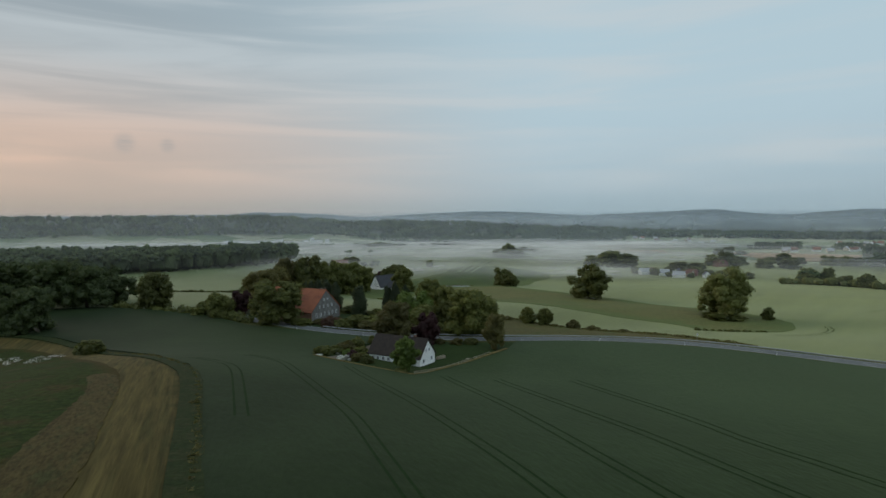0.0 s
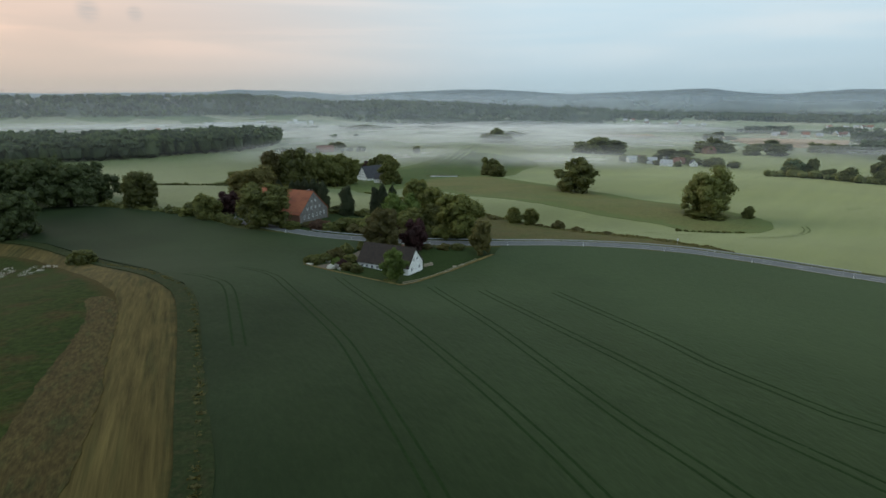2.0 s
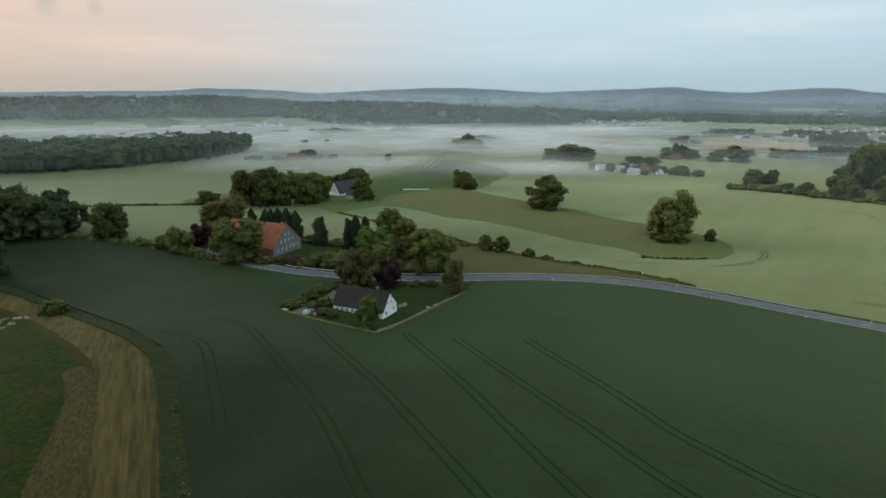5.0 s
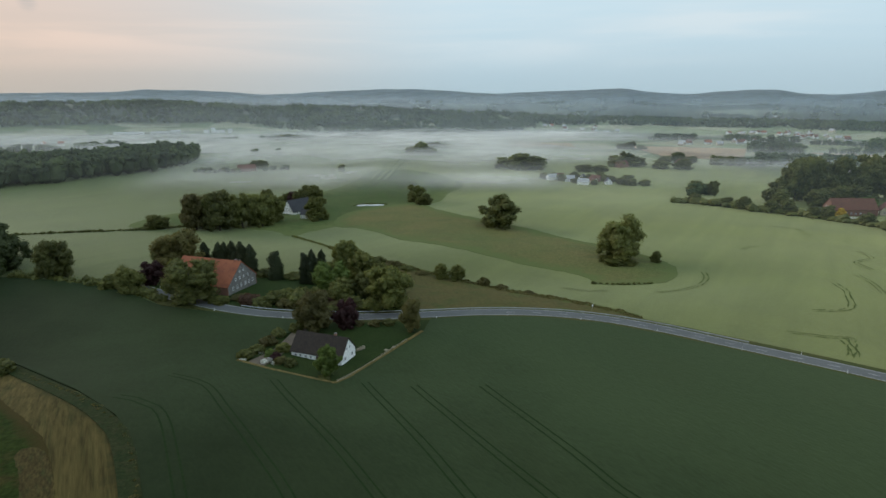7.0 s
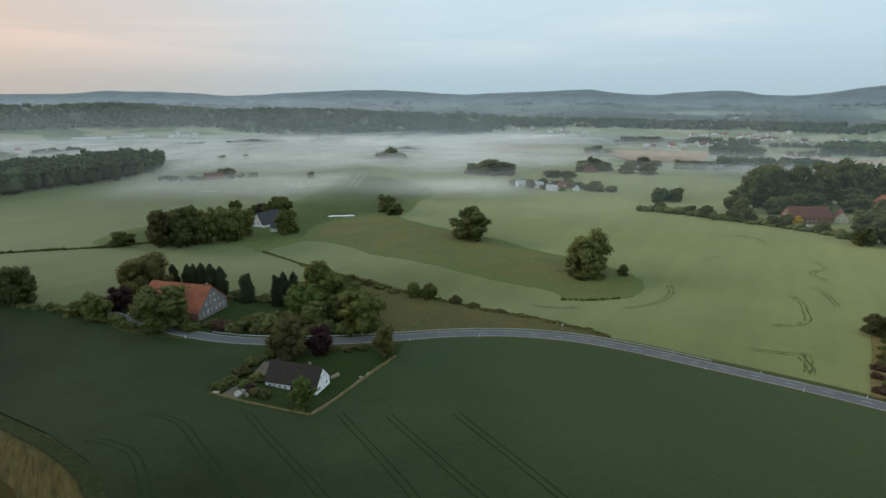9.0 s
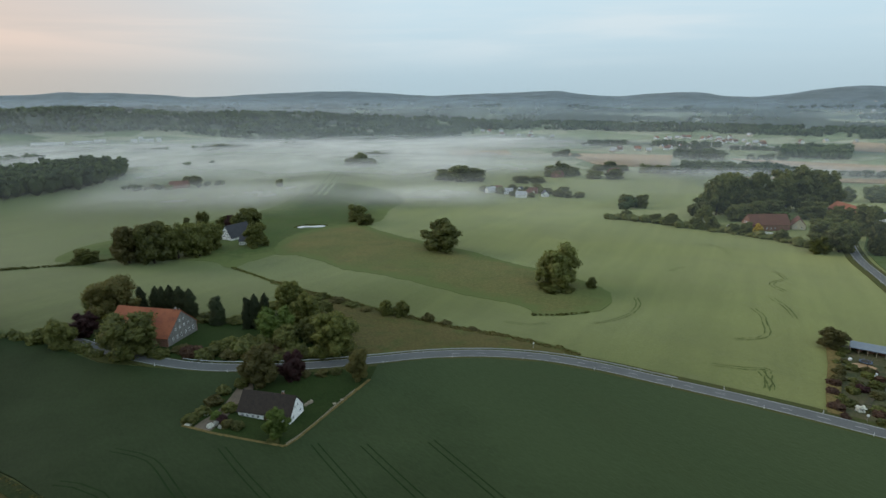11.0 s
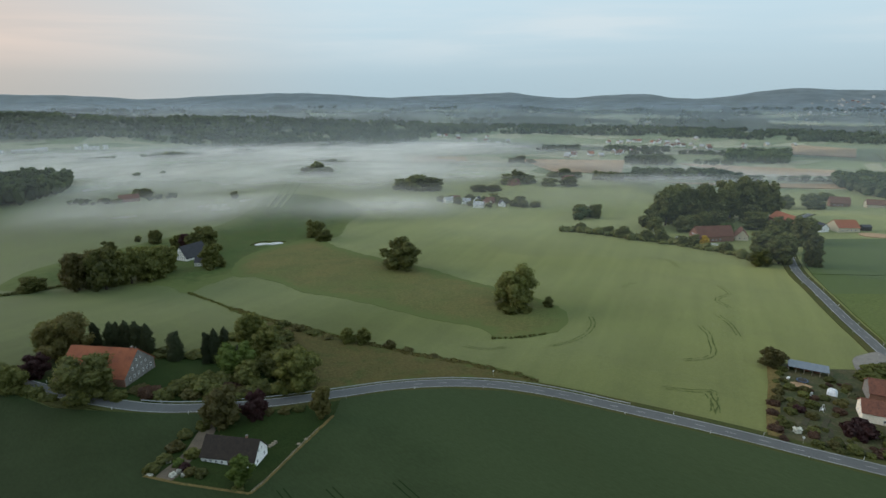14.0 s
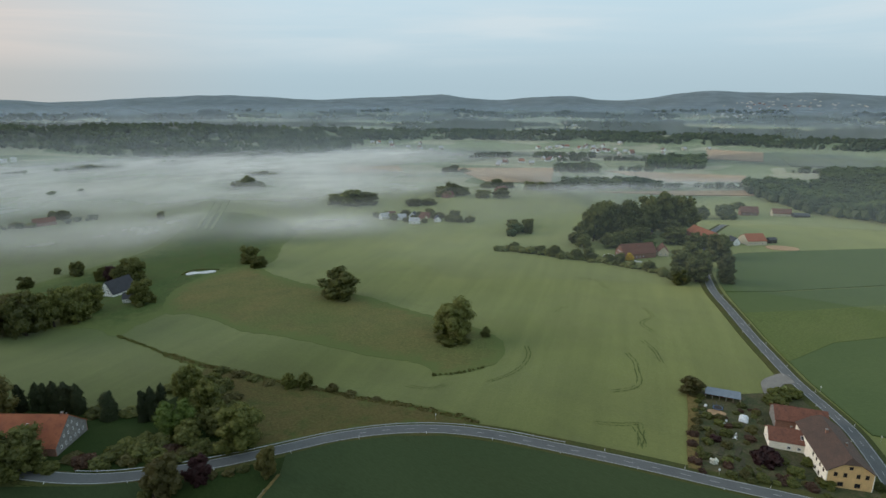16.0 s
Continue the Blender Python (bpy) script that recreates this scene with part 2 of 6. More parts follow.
MAT = {
    "green_wheat": surface("green_wheat", (0.072, 0.104, 0.034), (0.088, 0.118, 0.041), .012, .9, .75, .5, spec=.12, third=(0.083, 0.108, 0.043), edge=(0.080, 0.108, 0.036)),
    "wheat": surface("pale_green_wheat", (0.136, 0.174, 0.055), (0.167, 0.194, 0.067), .012, .9, .75, .5, spec=.15, sheen=.05, third=(0.162, 0.185, 0.083)),
    # drift puts the crop's uneven light, dim left to bright right, into its colour
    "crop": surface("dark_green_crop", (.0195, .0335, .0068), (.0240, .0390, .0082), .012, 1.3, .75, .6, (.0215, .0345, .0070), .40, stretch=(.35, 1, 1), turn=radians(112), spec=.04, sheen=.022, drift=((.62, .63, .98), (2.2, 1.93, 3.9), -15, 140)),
    "crop_blue": surface("blue_green_crop", (0.078, 0.112, 0.040), (0.094, 0.128, 0.046), .012, .9, .75, .4, depth=.3, spec=.12, stretch=(.5, 1, 1), turn=radians(-35)),
    "strip": surface("yellow_green_strip", (0.097, 0.130, 0.035), (0.119, 0.145, 0.044), .03, .9, .75, .5, spec=.12),
    "dry_tan": surface("dry_tan_grass", (.15, .115, .045), (.19, .145, .06), .2, 1.6, .9, .9, (.09, .09, .035), spec=.05),
    "weeds": surface("dark_weeds", (.024, .038, .013), (.036, .044, .016), .2, 1.6, .9, .9, (.052, .050, .022), spec=.05),
    "wood_pale": surface("weathered_pale_wood", (.30, .26, .19), (.38, .33, .25), 1.0, 6.0, .85, .3),
    "gravel_brown": surface("brown_gravel", (.13, .105, .08), (.17, .135, .10), .4, 3.0, .9, .5),
    "bed": surface("planted_soil", (.05, .06, .028), (.075, .06, .04), .9, 3.0, .95, .7),
    "rut": surface("bare_wheel_rut", (0.0166, 0.0335, 0.0100), (0.0212, 0.0400, 0.0120), .15, 2.0, .9, .4, spec=.05),
    "wheat_rut": surface("flattened_wheat", (.082, .104, .035), (.108, .130, .045), .3, 2.0, .9, .4, spec=.05),
    "rough_grass": surface("rough_olive_grass", (0.112, 0.136, 0.046), (0.172, 0.148, 0.058), .022, .7, .9, .6, (0.125, 0.128, 0.050), .8, spec=.08, edge=(0.118, 0.146, 0.049)),
    "brown_grass": surface("brown_seeding_grass", (0.0950, 0.0880, 0.0310), (0.1230, 0.0980, 0.0390), .03, .9, .9, .8, (0.0728, 0.0888, 0.0275), spec=.08, edge=(0.0941, 0.1128, 0.0341)),
    "meadow": surface("green_meadow_grass", (0.063, 0.096, 0.029), (0.080, 0.112, 0.035), .03, .8, .9, .7, (0.092, 0.100, 0.037), spec=.08, edge=(0.120, 0.146, 0.050)),
    "left_meadow": surface("weedy_meadow", (0.022, 0.039, 0.008), (0.034, 0.048, 0.010), .045, 1.0, .9, .9, (0.056, 0.040, 0.014), 1.4, spec=.03, edge=(0.058, 0.044, 0.014)),
    "lawn": surface("garden_lawn", (0.0250, 0.0440, 0.0120), (0.0350, 0.0530, 0.0150), .06, 2.0, .9, .5, spec=.08),
    "verge": surface("grass_verge", (0.059, 0.074, 0.024), (0.086, 0.080, 0.029), .07, 1.5, .9, .7, spec=.08),
    "straw": surface("dry_mown_track", (0.076, 0.058, 0.019), (0.124, 0.093, 0.032), .16, 1.4, .9, .8, (0.056, 0.052, 0.017), 1.5, (.05, 1, 1), radians(112), spec=.05, edge=(0.040, 0.042, 0.015)),
    "track_weeds": surface("weedy_brown_track", (0.066, 0.047, 0.017), (0.082, 0.063, 0.022), .22, 2.2, .9, .9, (0.052, 0.052, 0.018), 1.6, (.35, 1, 1), radians(112), spec=.05),
    "tan_field": surface("tan_stubble_field", (.37, .25, .15), (.43, .30, .18), .01, .3, .9, .3, spec=.1),
    "asphalt": surface("grey_asphalt", (.098, .103, .106), (.122, .127, .130), .12, 4.0, .75, .3, spec=.35),
    "white_line": surface("road_paint", (.36, .37, .37), (.48, .49, .48), .6, 5.0, .7, .2),
    "gravel": surface("pale_gravel", (.20, .19, .175), (.26, .245, .22), .3, 3.0, .9, .5),
    "bark": surface("tree_bark", (.055, .043, .032), (.085, .07, .052), .8, 6.0, .9, .8),
    "roof_red": surface("red_clay_tiles", (.32, .100, .050), (.42, .145, .070), .12, 3.0, .8, .5, (.24, .085, .050), .5, per_object=.08),
    "roof_orange": surface("orange_clay_tiles", (.36, .125, .066), (.42, .155, .085), .3, 3.0, .8, .5, (.26, .10, .06)),
    "roof_brown": surface("brown_weathered_tiles", (.088, .060, .049), (.122, .074, .056), .3, 3.0, .8, .5, (.085, .06, .05)),
    "roof_brown_red": surface("red_brown_tiles", (.185, .080, .054), (.235, .098, .064), .3, 3.0, .8, .5, (.11, .055, .045)),
    "roof_grey": surface("pale_grey_roofing", (.42, .43, .44), (.52, .53, .54), .3, 3.0, .7, .2),
    "roof_dark": surface("dark_weathered_tiles", (.040, .031, .026), (.056, .043, .035), .3, 3.0, .85, .5, (.030, .026, .024)),
    "roof_slate": surface("black_slate", (.038, .040, .048), (.052, .054, .064), .3, 3.0, .6, .5),
    "plaster_white": surface("white_plaster", (.84, .84, .82), (.89, .89, .87), .4, 5.0, .85, .15),
    "plaster_warm": surface("warm_white_plaster", (.84, .79, .68), (.89, .84, .73), .4, 5.0, .85, .15, (.74, .68, .58)),
    "plaster_cream": surface("cream_plaster", (.62, .56, .42), (.68, .61, .46), .4, 5.0, .85, .15),
    "plaster_ochre": surface("ochre_plaster", (.60, .40, .18), (.68, .46, .22), .4, 5.0, .85, .15),
    "stone_grey": surface("grey_rubble_stone", (.18, .175, .165), (.28, .27, .255), .9, 2.2, .9, .7, (.11, .105, .10)),
    "brick": surface("brick_wall", (.25, .135, .10), (.32, .17, .12), .6, 5.0, .9, .4),
    "timber": surface("dark_timber", (.035, .030, .027), (.055, .045, .038), 1.0, 8.0, .8, .4),
    "wood_red": surface("reddish_boards", (.16, .075, .045), (.21, .10, .06), 1.0, 6.0, .8, .4),
    "frame_white": surface("white_paint", (.72, .73, .73), (.80, .80, .80), 2.0, 9.0, .5, .05),
    "glass": surface("dark_window_glass", (.015, .018, .022), (.022, .026, .030), 1.0, 9.0, .08, .0, spec=.6),
    "door_brown": surface("brown_door", (.06, .035, .022), (.08, .045, .03), 1.0, 8.0, .6, .2),
    "steel": surface("galvanised_steel", (.38, .40, .41), (.50, .51, .52), 1.0, 6.0, .45, .1, metal=.7),
    "solar": surface("blue_grey_panel", (.13, .16, .20), (.17, .20, .24), .5, 4.0, .25, .05, spec=.6),
    "tarp": surface("white_tarpaulin", (.62, .66, .70), (.72, .76, .80), .5, 3.0, .5, .4),
    "blue": surface("blue_plastic", (.035, .07, .14), (.05, .09, .18), 1, 5, .4, .1),
    "soil": surface("overgrown_garden_soil", (.050, .066, .024), (.088, .078, .036), .16, 1.6, .95, .8, (.125, .098, .060), 1.3),
    "water": surface("pale_pond", (.40, .43, .44), (.48, .50, .50), .1, 1.0, .12, .02, spec=.6),
    "leaf_dark": foliage("dark_green_leaves", (0.078, 0.091, 0.021), (0.167, 0.174, 0.042)),
    # dimmed copy of the dark leaves: the wood edge's shade put into colour
    "leaf_wood": foliage("shade_painted_leaves", (0.041, 0.062, 0.018), (0.086, 0.111, 0.034)),
    "leaf_oak": foliage("oak_leaves", (0.106, 0.120, 0.028), (0.197, 0.208, 0.053)),
    "leaf_mid": foliage("green_leaves", (0.082, 0.098, 0.020), (0.160, 0.165, 0.035)),
    "leaf_light": foliage("light_green_leaves", (0.083, 0.129, 0.020), (0.137, 0.193, 0.034)),
    "leaf_olive": foliage("olive_brown_leaves", (0.088, 0.085, 0.021), (0.140, 0.122, 0.034)),
    "leaf_purple": foliage("dark_purple_leaves", (0.039, 0.014, 0.014), (0.069, 0.024, 0.024)),
    "leaf_conifer": foliage("conifer_needles", (0.035, 0.052, 0.022), (0.066, 0.084, 0.033)),
    "leaf_yellow": foliage("yellow_blossom", (.60, .40, .03), (.78, .54, .05)),
    "leaf_white": foliage("white_blossom", (0.540, 0.540, 0.486), (0.810, 0.810, 0.743)),
    "leaf_rust": foliage("rust_red_leaves", (.070, .036, .024), (.120, .066, .036)),
    "forest": foliage("far_forest", (0.025, 0.042, 0.017), (0.061, 0.084, 0.032), patch=.012),
    "far_wood": foliage("far_woodland", (0.046, 0.074, 0.028), (0.090, 0.127, 0.045), patch=.02),
}

# ---------------------------------------------------------------- lie of the land
# x, y, reach in x and y, height of each swell or hollow on the slope down to the valley
SWELLS = [
    (-60, 40, 80, 60, 13.7), (-65, 120, 50, 45, 7.3), (30, 70, 60, 50, 3.5), (110, 80, 70, 60, 3.9), (-50, 225, 60, 45, .2),
    (55, 245, 60, 40, -5.0), (145, 240, 50, 45, -5.1), (190, 155, 50, 45, .6), (310, 245, 80, 70, -1.0), (-30, 365, 90, 60, -2.7),
    (270, 430, 110, 70, 4.1), (30, 510, 90, 80, .5), (125, 350, 70, 60, -4.3), (200, 310, 70, 60, -3.3), (0, 160, 40, 35, -2.6),
    (110, 160, 45, 35, -.8), (-180, 330, 110, 110, 2.6), (340, 350, 70, 60, -1.2), (460, 380, 90, 80, 4.2), (420, 230, 80, 80, -.6),
]


def ease(a, b, v):
    t = np.clip((v - a) / (b - a), 0, 1)
    return t * t * (3 - 2 * t)


# skyline of the far hills: bearing in degrees, height
HILLS = [(-50, 58), (-33, 60), (-31, 56), (-28, 61), (-20, 66), (-18, 82), (-14, 76), (-11, 66), (-8, 46), (-5, 57), (-1.5, 73), (3, 84), (5.5, 85), (9.5, 72), (13, 53), (17, 65), (21, 77), (25, 91), (27, 70), (29.5, 53), (31, 55), (33.5, 73), (36.5, 83), (38, 75), (39.5, 54), (42, 54), (44, 69), (46.5, 105), (49, 119), (52, 108), (57, 110), (61, 92), (75, 80)]


def hilltops(az):
    return sum(np.interp(az + k, *zip(*HILLS)) for k in (-.5, 0, .5)) / 3


def land(x, y):
    x, y = np.asarray(x, float), np.asarray(y, float)
    z = 2 - 25.5 * ease(190, 640, y)
    for cx, cy, sx, sy, a in SWELLS:
        z = z + a * np.exp(-(((x - cx) / sx) ** 2) - ((y - cy) / sy) ** 2)
    d, az = np.hypot(x, y), np.degrees(np.arctan2(x, y))
    # wooded ridge beyond the valley, higher to the left
    ridge = np.interp(az, (-40, -17, -13, -9, -4.5, 2.6, 5, 9, 14, 17, 21, 30), (60, 64, 55, 42, 46, 41, 34, 28, 25, 19, 11, 8))
    z = z + ridge * ease(1540, 1920, d) * ease(2700, 2000, d) * (np.cos(np.radians(np.clip(az, -90, 90))) > 0)
    # far range of hills
    z = z + (hilltops(az) + 19) * (.12 * ease(2300, 3200, d) + .88 * ease(3150, 4150, d)) * ease(4900, 4300, d)
    # lumps of woodland on the far slopes
    rough = np.sin(x / 61 + 1.3 * np.sin(y / 83)) * np.sin(y / 71 + 1.7 * np.sin(x / 97))
    return z + 3 * rough * ease(2300, 3300, d)


def height(x, y):
    return float(land(x, y))


def mesh_from(name, verts, faces):
    me = bpy.data.meshes.new(name)
    me.from_pydata([tuple(v) for v in verts], [], [tuple(f) for f in faces])
    me.update()
    return me


def stops(lo, hi, fine, limit):
    """Grid lines: even between lo and hi, ever wider out to the limit."""
    mid = list(np.arange(lo, hi + .1, fine))
    up, down, step = [hi], [lo], fine
    while up[-1] < limit:
        step *= 1.07
        step = min(step, 70)
        up.append(min(up[-1] + step, limit))
    step = fine
    while down[-1] > -limit:
        step *= 1.12
        step = min(step, 90)
        down.append(max(down[-1] - step, -limit))
    return np.array(down[:0:-1] + mid + up[1:])


def build_ground():
    xs, ys = stops(-260, 560, 6.0, 4750), stops(0, 640, 6.0, 4750)
    gx, gy = np.meshgrid(xs, ys)
    v = np.stack([gx.ravel(), gy.ravel(), land(gx, gy).ravel()], 1)
    n = len(xs)
    i = (np.arange(len(ys) - 1)[:, None] * n + np.arange(n - 1)[None]).ravel()
    ob = new("ground", mesh_from("ground", v, np.stack([i, i + 1, i + n + 1, i + n], 1)))
    ob.data.polygons.foreach_set("use_smooth", [True] * len(ob.data.polygons))
    ob.data.materials.append(MAT["ground"])
    return tagged(ob, "pale green wheat fields rolling down to a misty valley", "ground", kind="structure")


def spline(pts, step=4.0, closed=False):
    """A smooth line through the given corners, with points every few metres."""
    p = [Vector((*q[:2], 0)) for q in pts]
    n, out = len(p), []
    for i in range(n if closed else n - 1):
        if closed:
            a, b, c, d = (p[(i + k - 1) % n] for k in range(4))
        else:
            a, b, c, d = p[max(i - 1, 0)], p[i], p[i + 1], p[min(i + 2, n - 1)]
        m = max(1, int((c - b).length / step))
        for k in range(m):
            t = k / m
            out.append(.5 * ((2 * b) + (c - a) * t + (2 * a - 5 * b + 4 * c - d) * t * t + (3 * b - a - 3 * c + d) * t ** 3))
    if not closed:
        out.append(p[-1])
    return [(q.x, q.y) for q in out]


def inside(poly, x, y):
    px, py = np.array([p[0] for p in poly]), np.array([p[1] for p in poly])
    qx, qy = np.roll(px, -1), np.roll(py, -1)
    x, y = np.asarray(x)[..., None], np.asarray(y)[..., None]
    cross = ((py > y) != (qy > y)) & (x < (qx - px) * (y - py) / (qy - py + 1e-9) + px)
    return cross.sum(-1) % 2 == 1


def patch(name, outline, rise, mat, label, category="field", smooth=True, step=6.0, kind="structure", wobble=0.0, sink=1.0, fade=9.0):
    """A field, meadow or plot laid over the ground, as thick as what grows on it."""
    from_line = spline(outline, step, True) if smooth else outline
    rng = random.Random(len(name) + int(outline[0][0]))
    if wobble:
        from_line = [(x + rng.uniform(-wobble, wobble), y + rng.uniform(-wobble, wobble)) for x, y in from_line]
    xs, ys = [p[0] for p in from_line], [p[1] for p in from_line]
    gx, gy = np.meshgrid(np.arange(min(xs), max(xs), step) + step / 3, np.arange(min(ys), max(ys), step) + step / 3)
    keep = inside(from_line, gx, gy)
    inner = list(zip(gx[keep].tolist(), gy[keep].tolist()))
    n = len(from_line)
    pts = [Vector(p) for p in from_line] + [Vector(p) for p in inner]
    v, _, faces, _, _, _ = delaunay_2d_cdt(pts, [], [list(range(n))], 1, 1e-4)
    v = np.array([(p.x, p.y) for p in v])
    z = land(v[:, 0], v[:, 1]) + rise
    verts = [(x, y, h) for (x, y), h in zip(v.tolist(), z.tolist())]
    m = len(verts)
    verts += [(x, y, height(x, y) - sink) for x, y in from_line]
    # the outline keeps its order in the result
    skirt = [(i, (i + 1) % n, m + (i + 1) % n, m + i) for i in range(n)] if m >= n else []
    ob = new(name, mesh_from(name, verts, [tuple(f) for f in faces] + skirt))
    ox, oy = np.array([q[0] for q in from_line]), np.array([q[1] for q in from_line])
    near = np.sqrt(((v[:, :1] - ox[None]) ** 2 + (v[:, 1:] - oy[None]) ** 2).min(1)) / fade
    near = np.concatenate([np.clip(near, 0, 1), np.zeros(len(verts) - m)])
    ob.data.attributes.new("inner", "FLOAT", "POINT").data.foreach_set("value", near.astype(np.float32))
    ob.data.materials.append(mat)
    return tagged(ob, label, category, kind=kind)


def ribbon(name, line, left, right, rise, mat, parent=None, label="", category="", kind="", step=3.0, smooth=True, lie=None):
    """A strip along a line, from left to right metres off it (left is minus)."""
    pts = spline(line, step) if smooth else line
    verts, faces = [], []
    for i, (x, y) in enumerate(pts):
        x0, y0 = pts[max(i - 1, 0)]
        x1, y1 = pts[min(i + 1, len(pts) - 1)]
        d = math.hypot(x1 - x0, y1 - y0) or 1
        nx, ny = (y1 - y0) / d, -(x1 - x0) / d
        zc = height(x, y)
        for o in (left, right):
            px, py = x + nx * o, y + ny * o
            z = (zc if lie == "flat" else height(px, py)) + rise
            verts += [(px, py, z), (px, py, z - (.9 if rise > .1 else .03))]
        if i:
            a, b = 4 * (i - 1), 4 * i
            faces += [(a, a + 2, b + 2, b), (a + 1, a, b, b + 1), (a + 2, a + 3, b + 3, b + 2)]
    ob = new(name, mesh_from(name, verts, faces))
    ob.data.materials.append(mat)
    if parent:
        ob.parent = parent
    return tagged(ob, label, category, kind=kind)

# ---------------------------------------------------------------- fields and roads
def ground_material(nt, out):
    bs = node(nt, "ShaderNodeBsdfPrincipled", Roughness=.8)
    bs.inputs["Specular IOR Level"].default_value, bs.inputs["Sheen Weight"].default_value = .15, .23
    bs.inputs["Sheen Roughness"].default_value = .35
    bs.inputs["Diffuse Roughness"].default_value = 1.0
    bs.inputs["Sheen Tint"].default_value = (.84, .92, .62, 1)
    col = blend(nt, "MIX", span(nt, noise_tex(nt, .006, 5, .6), .35, .65), (.130, .153, .045), (.158, .173, .056))
    col = blend(nt, "MIX", span(nt, noise_tex(nt, .03, 5, .65, (1, .4, 1), .5), .45, .75), col, (.122, .136, .046))
    grain = noise_tex(nt, .9, 4, .7)
    drift = noise_tex(nt, .09, 4, .6, (.06, 1, 1), radians(48))
    col = blend(nt, "MULTIPLY", 1.0, col, blend(nt, "MIX", span(nt, drift, .35, .65), (.90, .90, .88), (1.08, 1.07, 1.05)))
    lodged = noise_tex(nt, .045, 5, .7)
    col = blend(nt, "MIX", span(nt, lodged, .62, .72, 0, .5), col, (.134, .147, .060))
    col = blend(nt, "MULTIPLY", 1.0, col, blend(nt, "MIX", span(nt, grain, .3, .7), (.90, .90, .90), (1.08, 1.08, 1.08)))
    # greener wheat in the lower western fields, plus painted light: dimmer west, brighter east
    here = nt.nodes.new("ShaderNodeNewGeometry")
    sepx = nt.nodes.new("ShaderNodeSeparateXYZ")
    nt.links.new(here.outputs["Position"], sepx.inputs[0])
    east_light = nt.nodes.new("ShaderNodeMath")
    east_light.operation = "ADD"
    nt.links.new(sepx.outputs[0], east_light.inputs[0]), nt.links.new(span(nt, noise_tex(nt, .008, 4, .6), .3, .7, -60, 60), east_light.inputs[1])
    col = blend(nt, "MULTIPLY", 1.0, col, blend(nt, "MIX", span(nt, east_light.outputs[0], -130, 210), (.55, .62, .58), (1.20, 1.18, 1.22)))
    # towards the far hills the land is a patchwork of woods and pale fields
    geo = nt.nodes.new("ShaderNodeNewGeometry")
    far = nt.nodes.new("ShaderNodeVectorMath")
    far.operation = "LENGTH"
    nt.links.new(geo.outputs["Position"], far.inputs[0])
    mp = node(nt, "ShaderNodeMapping", Scale=(1, 1.6, 0), Rotation=(0, 0, .3))
    nt.links.new(geo.outputs["Position"], mp.inputs[0])
    cell = node(nt, "ShaderNodeTexVoronoi", Scale=.0085, Randomness=.9)
    nt.links.new(mp.outputs[0], cell.inputs["Vector"])
    sepc = nt.nodes.new("ShaderNodeSeparateColor")
    nt.links.new(cell.outputs["Color"], sepc.inputs[0])
    fields = blend(nt, "MIX", span(nt, sepc.outputs[0], .55, .6), (.12, .16, .07), (.26, .26, .17))
    fields = blend(nt, "MIX", span(nt, sepc.outputs[1], .72, .75), fields, (.085, .125, .055))
    col = blend(nt, "MIX", span(nt, far.outputs["Value"], 850, 1000), col, fields)
    sepp = nt.nodes.new("ShaderNodeSeparateXYZ")
    nt.links.new(geo.outputs["Position"], sepp.inputs[0])
    up = nt.nodes.new("ShaderNodeMath")
    up.operation = "ADD"
    nt.links.new(sepp.outputs[2], up.inputs[0])
    nt.links.new(span(nt, noise_tex(nt, .004, 5, .7), .3, .7, -12, 12), up.inputs[1])
    woods = nt.nodes.new("ShaderNodeMath")
    woods.operation = "MULTIPLY"
    nt.links.new(span(nt, up.outputs[0], -6, 2), woods.inputs[0]), nt.links.new(span(nt, far.outputs["Value"], 1200, 1300), woods.inputs[1])
    # far woods: the blue of distance haze is mixed into their base colour
    col = blend(nt, "MIX", woods.outputs[0], col, blend(nt, "MIX", span(nt, noise_tex(nt, .05, 4, .7), .35, .65), (.030, .041, .034), (.046, .060, .046)))
    nt.links.new(col, bs.inputs["Base Color"])
    bp = node(nt, "ShaderNodeBump", Strength=.4, Distance=.3)
    nt.links.new(grain, bp.inputs["Height"])
    nt.links.new(bp.outputs[0], bs.inputs["Normal"])
    nt.links.new(bs.outputs[0], out.inputs[0])


MAT["ground"] = material("valley_ground", ground_material)
ground = build_ground()

ROAD_A = [(-95, 246), (-75, 228), (-55, 213), (-39, 204), (-23, 199.5), (0, 196.8), (24, 196), (44, 195), (65, 190), (84, 181), (100, 168.5), (113, 154.5), (125, 140.5), (139, 123.5), (149, 111.5), (159, 101), (172, 88), (190, 71), (215, 48), (250, 15)]
ROAD_B = [(190, 71), (201, 86), (214, 101), (224, 114), (233, 131), (242, 149), (254, 168), (271, 194), (296, 229), (316, 257), (340, 284), (368, 312), (402, 342), (440, 372), (520, 420)]
FIELD_EDGE = [(-72, 214), (-52, 205), (-38, 199), (-22, 195), (-22, 186), (-30, 178), (-36, 161), (-27, 155.5), (-8, 145.5), (-5, 149), (6, 164.5), (20, 181), (24, 191.5), (44, 190.5), (63, 185.5), (81, 177), (96, 165), (109, 151.5), (121, 137.5), (135, 120.5), (145, 108.5), (155, 98), (168, 85), (186, 68), (211, 45), (240, 12)]
